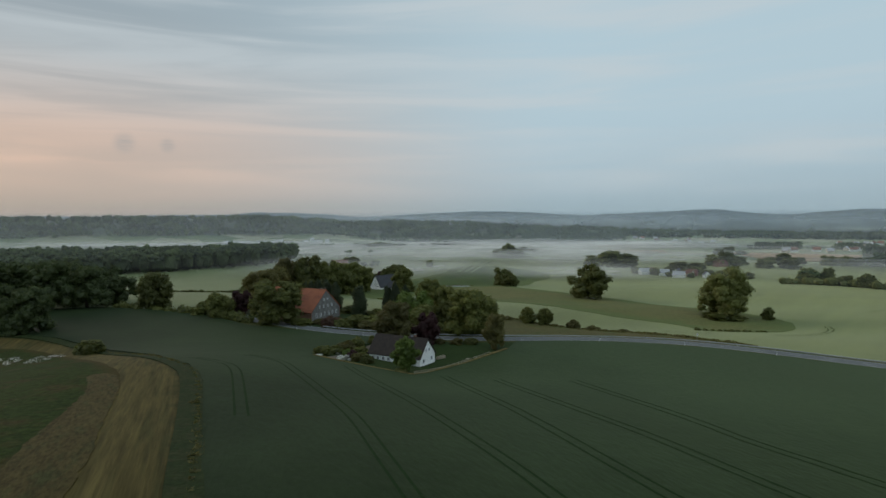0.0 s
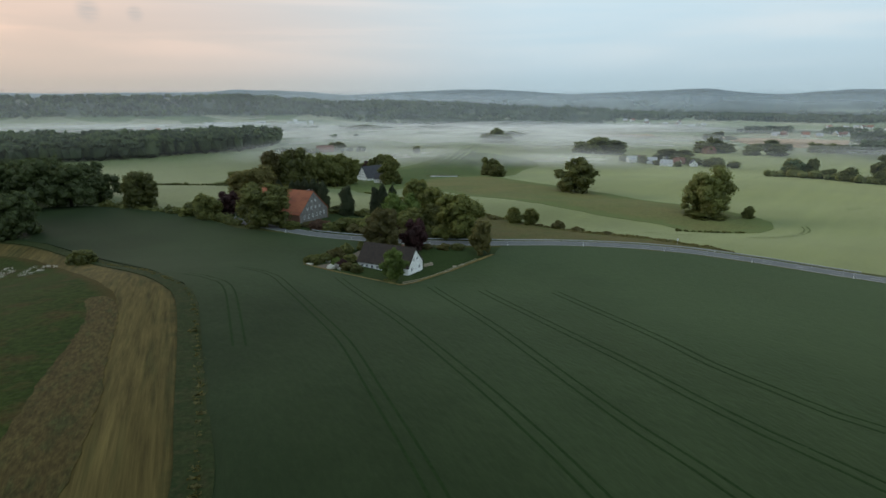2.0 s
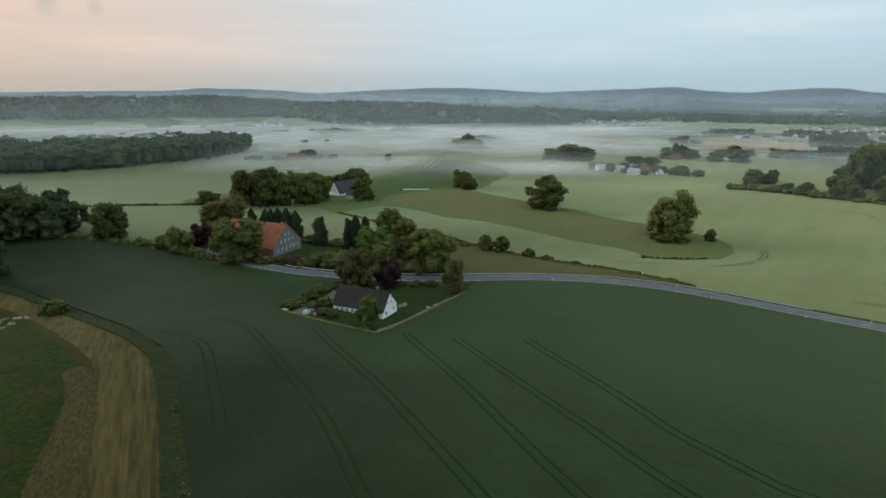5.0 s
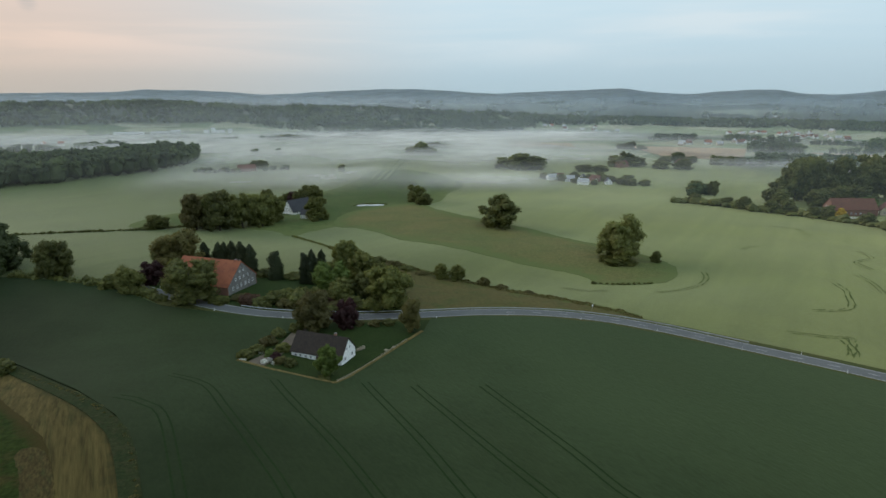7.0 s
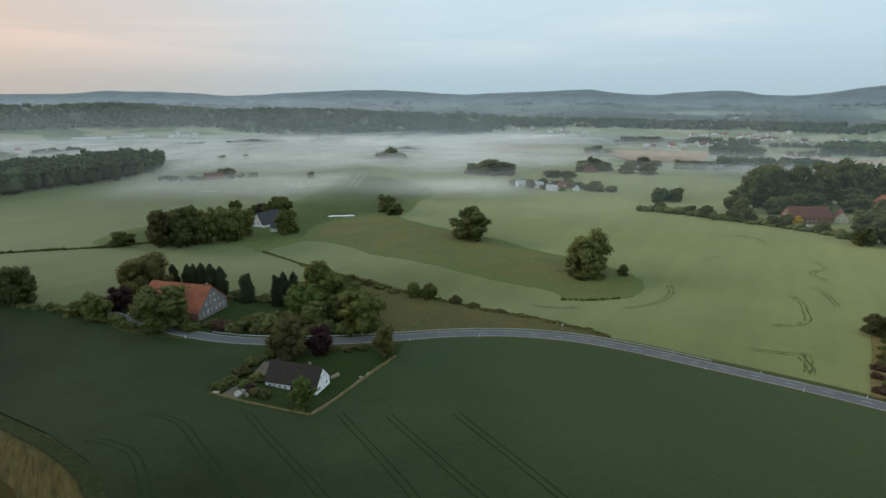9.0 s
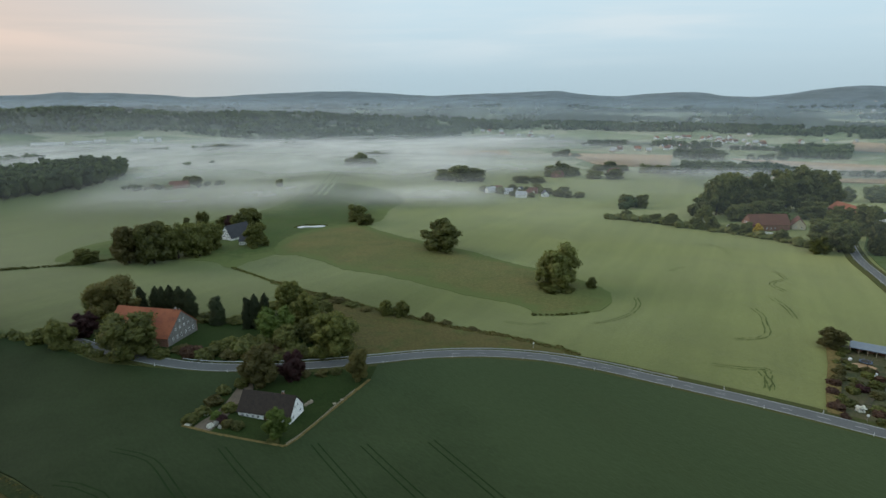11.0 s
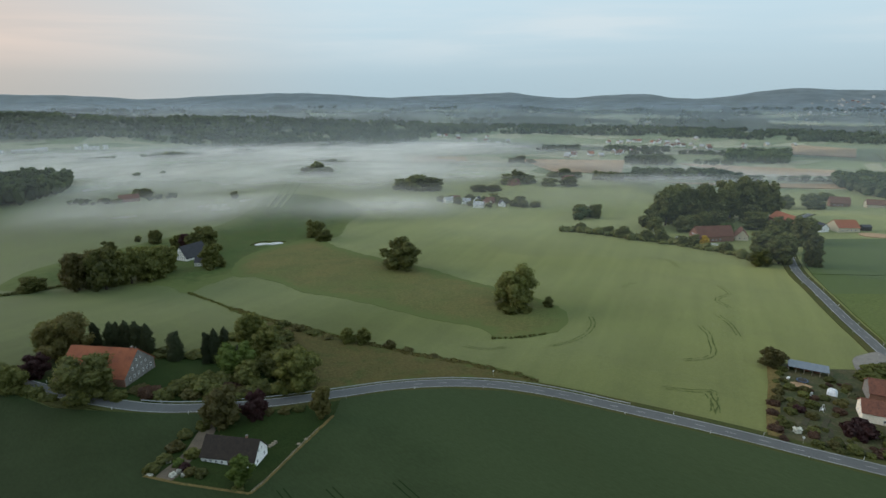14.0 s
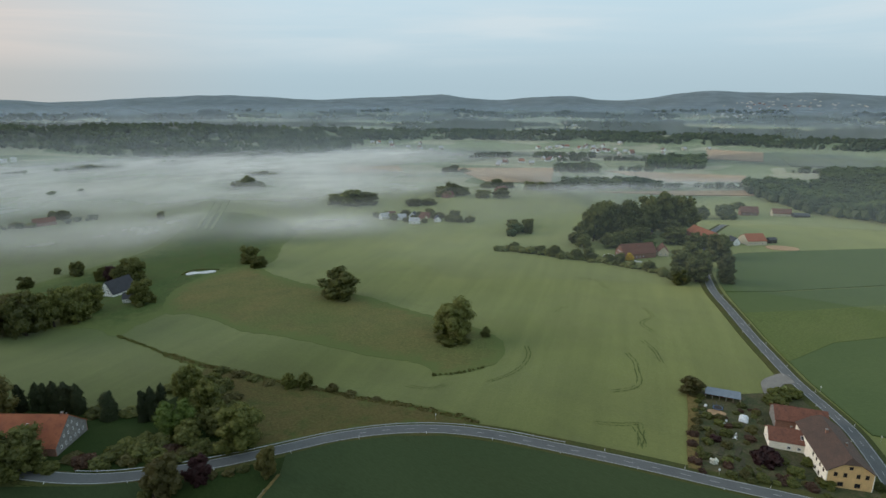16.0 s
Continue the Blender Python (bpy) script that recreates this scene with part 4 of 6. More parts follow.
hedge([(-146, 262), (-126, 256), (-112, 248), (-99, 242), (-84, 230), (-74, 221)], 3.4, 3.4, MAT["leaf_dark"], "dark overgrown hedge along the field edge")
hedge([(-300, 372), (-230, 374), (-156, 383), (-132, 389), (-112, 404), (-100, 402)], 1.6, 2.2, MAT["leaf_dark"], "low dark hedge line across the wheat")
hedge([(-40, 361), (-27, 337), (-14, 310)], .9, 1.4, MAT["leaf_dark"], "thin dark ditch growth across the wheat")
DITCH = [(-40, 361), (-27, 337), (-14, 310), (4, 284), (25, 264.5), (48, 242.5), (64, 222), (78, 205.5), (96, 182)]
ribbon("ditch_bank", DITCH[2:], -2.6, 1.8, .26, MAT["brown_grass"], label="strip of brown grass along the ditch", category="verge", kind="structure")
hedge(DITCH[2:], .8, 2.4, MAT["leaf_olive"], "brownish growth along a ditch", step=1.5, leaves=34)
for x, y, h, w, leaf in ((4, 252, 6.5, 8, "leaf_dark"), (9, 259, 5, 7.5, "leaf_dark"), (5, 268, 4.5, 7, "leaf_mid"), (-3, 266, 5.5, 8, "leaf_dark"), (12, 246, 4.5, 7, "leaf_olive"), (11, 234, 5, 8, "leaf_dark"), (9, 276, 3.6, 6, "leaf_dark"), (16, 269, 3.0, 6, "leaf_olive"), (22, 263, 2.6, 5.5, "leaf_dark"), (28, 257, 2.4, 5, "leaf_olive"), (14, 224, 4.5, 7, "leaf_olive"), (-12, 264, 4.0, 8, "leaf_dark"), (60, 231, 2.4, 4.5, "leaf_olive"), (68, 219, 1.8, 4, "leaf_olive")):
    tree("bush", leaf, x, y, h, w, {"leaf_dark": "dark bush beside the ditch", "leaf_mid": "green bush beside the ditch", "leaf_olive": "olive-brown bush beside the ditch"}[leaf], "shrub", "ditch bushes", category="shrub")
for x, y, h, w, leaf in ((-41, 214, 4.5, 7, "leaf_rust"), (-36, 211, 4.0, 7, "leaf_dark"), (-31, 213, 5.5, 8, "leaf_mid"), (-27, 209, 4.2, 6.5, "leaf_olive"), (-23, 212, 6.5, 8, "leaf_dark"), (-18.5, 208, 4.8, 7, "leaf_dark"), (-17, 215, 6, 8, "leaf_mid"), (-13, 209, 4.5, 7, "leaf_rust"), (-9, 206, 4, 6.5, "leaf_olive"), (-4, 207, 5.2, 7.5, "leaf_dark"), (1, 205, 4.0, 6.5, "leaf_mid"), (6, 205, 4.5, 6, "leaf_dark"), (-45, 219, 3.2, 6, "leaf_olive"), (-28, 219, 4.5, 7, "leaf_mid"), (-22, 222, 3.8, 6, "leaf_dark"), (-6, 226, 6.5, 9, "leaf_dark"), (6, 228, 6, 9, "leaf_mid"), (10, 214, 4.5, 7, "leaf_dark"), (-1, 245, 7, 9, "leaf_dark"), (5, 242, 6, 8, "leaf_olive"), (-28, 247, 3, 8, "leaf_dark"), (-40, 252, 3.5, 9, "leaf_dark"), (-11, 203.5, 2.6, 5, "leaf_dark"), (-52, 215, 3.4, 6, "leaf_dark"), (13, 209, 3.4, 6, "leaf_olive")):
    tree("bush", leaf, x, y, h, w, {"leaf_rust": "rust-red garden shrub beside the road", "leaf_dark": "dark green garden shrub in the farm garden", "leaf_mid": "green garden shrub in the farm garden", "leaf_olive": "olive-brown garden shrub in the farm garden"}[leaf], "shrub", "garden shrubs", category="shrub")
hedge([(253, 430), (268, 410), (282, 389), (296, 369), (306, 358), (316, 330), (322, 300)], 6.0, 7.5, MAT["leaf_mid"], "bushy field hedge in front of the hamlet", step=1.8)
for x, y, h, w in ((262, 420, 9, 9), (276, 400, 8, 9), (281, 388, 10, 10), (293, 374, 9, 10), (300, 366, 11, 11), (312, 344, 10, 10), (318, 318, 9, 9), (308, 352, 8, 9)):
    tree("round", "leaf_mid" if x % 2 else "leaf_dark", x, y, h, w, "small bushy tree in the field hedge", group="field hedge trees")
hedge([(101, 233), (112, 230), (128, 231)], .9, 1.2, MAT["leaf_dark"], "dark weeds at the edge of the grass bank")
# hamlet on the right
for x, y, h, w in ((350, 422, 35.1, 23.9), (364, 430, 37.4, 25.1), (378, 436, 36.3, 25.1), (330, 418, 17, 18), (394, 428, 37.4, 19.4), (424, 430, 37.4, 27.4), (440, 428, 39.8, 28.5), (455, 414, 35.1, 27.4), (362, 390, 16, 22), (400, 372, 15, 22), (386, 316, 22, 22), (340, 306, 17, 19), (325, 280, 19, 17), (337, 266, 22, 14), (402, 348, 14, 18), (310, 281, 13, 14), (345, 392, 15, 18), (378, 388, 16, 20), (365, 408, 24.2, 20), (410, 418, 30.4, 25.1), (355, 300, 15, 14), (375, 330, 14, 15), (420, 395, 17, 20), (322, 400, 13, 15), (390, 405, 24.2, 19)):
    tree("tall" if w < 23 else "oak", "leaf_mid" if int(x) % 3 else "leaf_dark", x, y, h, w, "green tree in the hamlet beside the lane", group="hamlet trees")
for x, y, h, w in ((566, 455, 19, 26), (580, 470, 15, 16), (640, 500, 11, 16), (545, 470, 16, 16)):
    tree("round", "leaf_dark", x, y, h, w, "dark green tree by the far farm", group="far farm trees")
# trees standing in the mist; the wide ones are clumps of several
rng_t = random.Random(8)
for x, y, h, w in ((217, 765, 25, 50), (149, 1084, 12, 46), (105, 945, 22, 44), (487, 996, 13, 48), (468, 806, 14, 47), (371, 768, 20, 40), (417, 735, 17, 36), (-18, 770, 10, 11), (-136, 825, 11, 12), (-124, 815, 12, 15), (-160, 790, 9, 24), (315, 506, 15, 17), (327, 497, 15, 11), (302, 720, 15, 30), (292, 612, 9, 14), (300, 605, 8, 12), (236, 650, 9, 12), (312, 598, 8, 16), (285, 655, 10, 14), (222, 670, 8, 12), (257, 640, 7, 9), (270, 652, 8, 10), (245, 634, 6, 8), (256, 664, 9, 12), (234, 672, 8, 11), (283, 634, 8, 11), (262, 618, 6, 8), (-135, 1303, 12, 80), (300, 639, 11, 28), (520, 760, 16, 40), (354, 538, 10, 14), (340, 550, 9, 22)):
    n = 1 if w < 24 else max(2, int(w / 13))
    for k in range(n):
        u = 0 if n == 1 else (k / (n - 1) - .5) * w * .72
        wk = w if n == 1 else w / n * rng_t.uniform(1.5, 2.1)
        tree("round", "leaf_dark", x + u * .93, y - u * .35 + (0 if n == 1 else rng_t.uniform(-5, 5)), h * (1 if n == 1 else rng_t.uniform(.55, .85) + .28 * (1 - abs(2 * k / (n - 1) - 1))), min(wk, h * 1.5), "dark tree standing in the valley mist", group="misty trees")

# ---------------------------------------------------------------- woods and far country
rng_w = np.random.default_rng(5)
spots = fill([(-640, 630), (-453, 661), (-400, 673), (-353, 703), (-306, 747), (-255, 805), (-228, 890), (-240, 960), (-300, 965), (-430, 850), (-640, 800)], 11.5, 27, 17, rng_w)
woodland("wood", spots, MAT["far_wood"], "long dark wood beside a misty field", 34000, ICO1, .9)
spots = fill([(-330, 300), (-215, 310), (-200, 240), (-250, 190), (-340, 200)], 12, 20, 16, rng_w)
woodland("wood", spots, MAT["far_wood"], "dark wood beyond the field hedge", 14000, ICO1, .8)
# belts of trees on the valley floor
belts = []
for line, h in (([(291, 604), (308, 566), (330, 545)], 9), ([(300, 491), (325, 510), (354, 538)], 11), ([(-420, 1000), (-330, 1010), (-250, 1030)], 12), ([(-160, 985), (-120, 1000)], 11), ([(709, 685), (770, 660), (836, 632)], 9), ([(784, 875), (852, 827)], 11), ([(-700, 1060), (-560, 1100), (-420, 1150)], 13), ([(-300, 1250), (-100, 1290), (60, 1320)], 10), ([(620, 1180), (800, 1120), (900, 1060)], 13), ([(-520, 905), (-420, 930)], 11), ([(-200, 790), (-150, 785), (-90, 800)], 6), ([(750, 1060), (880, 1010), (1000, 930)], 10), ([(980, 780), (1090, 700), (1200, 640)], 11)):
    for x, y in spline(line, 3.2):
        if math.sin(x * .045 + 1.7 * math.sin(y * .033)) > .72:
            continue
        s = rng_w.uniform(.35, 1.2)
        belts.append((x + rng_w.normal(0, 3.5), y + rng_w.normal(0, 3.5), h * s, h * s * rng_w.uniform(.6, 1.0) + 2))
woodland("tree_belt", belts, MAT["far_wood"], "scattered tree belts on the misty valley floor", 12000, ICO1, .8)
WOODS = (([(751, 553), (700, 480), (660, 420), (662, 380), (645, 333), (700, 320), (830, 380), (960, 470), (900, 560), (847, 646), (790, 620)], 19, "dark wood behind the far farm"), ([(540, 745), (624, 718), (689, 682), (705, 705), (640, 745), (560, 775)], 17, "dark belt of trees between stubble fields"), ([(650, 925), (681, 892), (729, 870), (745, 900), (700, 935)], 17, "dark copse beside a stubble field"), ([(845, 871), (943, 825), (1050, 920), (950, 975)], 19, "dark square wood in the hazy valley"), ([(955, 591), (1010, 640), (1100, 690), (1240, 640), (1130, 540), (1030, 530)], 15, "hazy wood beyond stubble fields"))
for poly, h, label in WOODS:
    woodland("wood", fill(poly, 11.5, h, 15, rng_w), MAT["far_wood"], label, 7000, ICO1, .9)


def ridge_spots():
    out = []
    for az in np.arange(-52, 70, .30):
        lo = float(np.interp(az, (-9, 0, 7, 13, 16, 18, 22), (1690, 1440, 1390, 1415, 1540, 1700, 1760)))
        hi = 1950 if az < 20 else 2150
        for d in np.arange(lo, hi, 17):
            gap = math.sin(az * .55 + d / 95) + math.sin(az * 1.3 - d / 61) + .6 * math.sin(az * 2.9 + d / 33)
            if rng_w.random() < .9 and gap < (1.5 if az < 22 else .95):
                a = math.radians(az + rng_w.uniform(-.25, .25))
                dd = d + rng_w.uniform(-9, 9)
                s = rng_w.uniform(.55, 1.3)
                out.append((dd * math.sin(a), dd * math.cos(a), 12 * s, 12 * s))
    return out


def far_trees(name, spots, label):
    rng = np.random.default_rng(9)
    lumps = [(x, y, height(x, y) + h * .5, w * .55, h * .55) for x, y, h, w in spots]
    ob = new(name, lumps_mesh(name, lumps, 60000, 1.7, rng, .88))
    ob.data.materials.append(MAT["forest"])
    return tagged(ob, label, "forest", kind="stuff")


far_trees("forest", ridge_spots(), "dark forest on the ridge beyond the valley")
more = []
while len(more) < 6500:
    a, d = math.radians(rng_w.uniform(-52, 72)), rng_w.uniform(2120, 3450)
    x, y = d * math.sin(a), d * math.cos(a)
    if math.sin(x / 130 + 2 * math.sin(y / 210)) + math.sin(y / 95 + x / 300) + .8 * math.sin(x / 41 + y / 57) > .0:
        k = rng_w.uniform(.6, 1.25)
        more.append((x, y, 14 * k, 22 * k))
far_trees("forest", more, "scattered woods below the distant hills")

# ---------------------------------------------------------------- mist
def veil(name, zs, mat, cover, x0, x1, y0, y1, step, label):
    """A level sheet of mist; cover thins it out towards its rim and over rising ground."""
    xs, ys = np.arange(x0, x1 + 1, step), np.arange(y0, y1 + 1, step)
    gx, gy = np.meshgrid(xs, ys)
    n = len(xs)
    i = (np.arange(len(ys) - 1)[:, None] * n + np.arange(n - 1)[None]).ravel()
    gz = zs + 1.8 * np.sin(gx / 87 + 2 * np.sin(gy / 140 + zs)) + 1.4 * np.sin(gy / 73 + gx / 110 + zs)
    c = np.clip(cover(gx, gy) * ease(0, 5, gz - land(gx, gy)), 0, 1).ravel()
    quads = np.stack([i, i + 1, i + n + 1, i + n], 1)
    quads = quads[c[quads].max(1) > .012]
    used, back = np.unique(quads, return_inverse=True)
    me = mesh_from(name, np.stack([gx.ravel(), gy.ravel(), gz.ravel()], 1)[used], back.reshape(-1, 4))
    me.attributes.new("cover", "FLOAT", "POINT").data.foreach_set("value", c[used].astype(np.float32))
    me.materials.append(mat)
    ob = new(name, me)
    return tagged(ob, label, "mist", kind="stuff")


def along(x, y, line, width):
    """How near a place is to a line, from 0 to 1."""
    best = np.full(np.shape(x), 1e9)
    for (ax, ay), (bx, by) in zip(line, line[1:]):
        t = np.clip(((x - ax) * (bx - ax) + (y - ay) * (by - ay)) / ((bx - ax) ** 2 + (by - ay) ** 2), 0, 1)
        best = np.minimum(best, np.hypot(x - ax - t * (bx - ax), y - ay - t * (by - ay)))
    return np.exp(-((best / width) ** 2))


def valley_cover(x, y):
    """The mist lies in one broad bank across the valley, with a thinner drift nearer by."""
    c = along(x, y, [(-1500, 1450), (-806, 1260), (-300, 1240), (0, 1290), (250, 1230), (430, 1250)], 175)
    c = c + .74 * along(x, y, [(-330, 1020), (-100, 985), (90, 965), (200, 930)], 125)
    c = c + .62 * along(x, y, [(-300, 722), (-180, 690), (-60, 690)], 62) + .50 * along(x, y, [(20, 720), (100, 655), (170, 625)], 48)
    c = c + .36 * along(x, y, [(330, 800), (450, 735), (660, 720), (830, 640)], 40) + .16 * along(x, y, [(430, 960), (604, 850), (760, 790)], 50)
    c = c + .40 * along(x, y, [(-230, 850), (-60, 835), (60, 845), (180, 800)], 70)
    c = c + .05 + .06 * ease(250, 400, x) * ease(1100, 900, y) + .10 * ease(100, 250, x) * ease(480, 330, x) * ease(1200, 900, y)
    for cx, cy, r, k in ((217, 760, 62, .85), (105, 940, 45, .55), (149, 1080, 45, .6), (468, 800, 45, .8), (371, 764, 45, .8), (417, 730, 40, .8), (487, 990, 45, .7), (302, 716, 40, .8), (255, 645, 45, .7), (-140, 808, 50, .75), (-18, 768, 25, .7), (-135, 1300, 60, .6), (62, 700, 70, .75), (45, 790, 55, .5), (-90, 860, 90, .35)):
        c = c * (1 - k * np.exp(-((x - cx) ** 2 + (y - cy) ** 2) / r ** 2))
    c = c * (1 - .38 * ease(50, -300, x))
    return np.clip(c, 0, 1) * ease(490, 640, y) * (1 - .92 * ease(-190, -250, x) * ease(1010, 950, y))


LAYERS = ((-21.0, .0042, .88), (-17.5, .0048, .80), (-12.5, .0056, .60))
for k, (z, s, most) in enumerate(LAYERS):
    m = vapour("valley_mist", s, (1, 1.25, 1), .34, .64, most, turn=.25, colour=(.98, .965, .92), through_it=.28, least=.52)
    veil("mist", z, m, valley_cover, -1900, 1500, 470, 1850, 20, "thin white morning mist lying in the valley")


def haze(radius, low, top, most, label, mat="haze", rise=-25.0):
    """An upright see-through sheet round the valley, tinted to stand in for distance haze, as far off as radius (one,
    or one for each bearing); it thickens from the ground up to rise and is gone at top.
    """
    a = np.radians(np.arange(-75, 90.1, 1.5))
    zs = np.concatenate([np.linspace(-26, low, 9)[:-1], np.linspace(low, top, 11)])
    far = np.interp(np.degrees(a), *zip(*radius)) if isinstance(radius, tuple) else radius
    gx = (np.sin(a) * far)[None] * np.ones((19, 1))
    gy = (np.cos(a) * far)[None] * np.ones((19, 1))
    gz = zs[:, None] * np.ones((1, len(a)))
    n = len(a)
    i = (np.arange(18)[:, None] * n + np.arange(n - 1)[None]).ravel()
    me = mesh_from("haze", np.stack([gx.ravel(), gy.ravel(), gz.ravel()], 1), np.stack([i, i + 1, i + n + 1, i + n], 1))
    c = most * (ease(-26, rise, zs) * (1 - ease(low, top, zs)))[:, None] * np.ones((1, len(a)))
    me.attributes.new("cover", "FLOAT", "POINT").data.foreach_set("value", c.ravel().astype(np.float32))
    me.materials.append(MAT[mat])
    return tagged(new("haze", me), label, "haze", kind="stuff")


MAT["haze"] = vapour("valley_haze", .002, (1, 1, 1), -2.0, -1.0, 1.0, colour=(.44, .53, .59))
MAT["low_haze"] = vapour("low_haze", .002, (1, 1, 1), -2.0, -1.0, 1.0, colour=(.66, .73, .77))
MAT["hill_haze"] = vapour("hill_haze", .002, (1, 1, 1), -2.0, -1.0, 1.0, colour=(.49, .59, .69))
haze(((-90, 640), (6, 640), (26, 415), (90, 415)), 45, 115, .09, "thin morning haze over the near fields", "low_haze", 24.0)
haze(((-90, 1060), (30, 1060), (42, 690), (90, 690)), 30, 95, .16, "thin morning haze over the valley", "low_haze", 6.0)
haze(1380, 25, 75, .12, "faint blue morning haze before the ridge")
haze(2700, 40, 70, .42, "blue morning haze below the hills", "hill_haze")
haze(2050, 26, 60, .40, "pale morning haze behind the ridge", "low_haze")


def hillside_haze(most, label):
    """A blue sheet close over the far range's slopes, its tint standing in for distance haze."""
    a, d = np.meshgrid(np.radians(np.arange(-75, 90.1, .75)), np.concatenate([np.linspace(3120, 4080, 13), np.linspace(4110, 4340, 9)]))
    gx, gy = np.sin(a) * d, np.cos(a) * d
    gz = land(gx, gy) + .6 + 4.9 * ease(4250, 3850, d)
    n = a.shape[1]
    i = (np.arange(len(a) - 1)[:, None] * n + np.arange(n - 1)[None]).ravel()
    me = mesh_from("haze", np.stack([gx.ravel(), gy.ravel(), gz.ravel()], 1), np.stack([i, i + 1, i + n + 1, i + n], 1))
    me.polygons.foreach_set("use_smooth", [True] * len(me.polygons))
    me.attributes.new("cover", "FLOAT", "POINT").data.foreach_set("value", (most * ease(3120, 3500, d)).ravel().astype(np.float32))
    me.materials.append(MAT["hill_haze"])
    return tagged(new("haze", me), label, "haze", kind="stuff")


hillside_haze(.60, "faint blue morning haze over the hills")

# ---------------------------------------------------------------- buildings
def box(bm, x0, x1, y0, y1, z0, z1):
    v = [bm.verts.new(p) for p in ((x0, y0, z0), (x1, y0, z0), (x1, y1, z0), (x0, y1, z0), (x0, y0, z1), (x1, y0, z1), (x1, y1, z1), (x0, y1, z1))]
    for f in ((0, 3, 2, 1), (4, 5, 6, 7), (0, 1, 5, 4), (1, 2, 6, 5), (2, 3, 7, 6), (3, 0, 4, 7)):
        bm.faces.new([v[i] for i in f])


def boxed(name, mat, parent, *dims, label=""):
    bm = bmesh.new()
    box(bm, *dims)
    return link(name, bm, mat, parent, label)


def prism(bm, pts, off):
    """A flat outline pulled out along a vector."""
    a = [bm.verts.new(p) for p in pts]
    b = [bm.verts.new(Vector(p) + Vector(off)) for p in pts]
    n = len(pts)
    bm.faces.new(a), bm.faces.new(b[::-1])
    for i in range(n):
        bm.faces.new((a[i], b[i], b[(i + 1) % n], a[(i + 1) % n]))


def window(parent, face, u, v, w, h, L, W, trim="frame_white", name="window"):
    """A framed pane on one face: a and b are the gable ends, f and k the long sides; u along the face, v above the ground."""
    bm = bmesh.new()
    t = .15
    for x0, x1, z0, z1 in ((-w / 2, w / 2, 0, t), (-w / 2, w / 2, h - t, h), (-w / 2, -w / 2 + t, t, h - t), (w / 2 - t, w / 2, t, h - t), (-.035, .035, t, h - t)):
        box(bm, x0, x1, -.06, .05, z0, z1)
    fr = link(name, bm, MAT[trim], parent)
    pane = boxed("pane", MAT["glass"], fr, -w / 2 + t, w / 2 - t, -.015, .03, t, h - t)
    fr.matrix_basis = {"a": pose(L / 2, u, v, 0, 0, 90), "b": pose(-L / 2, u, v, 0, 0, -90), "f": pose(u, -W / 2, v), "k": pose(u, W / 2, v, 0, 0, 180)}[face]
    return fr


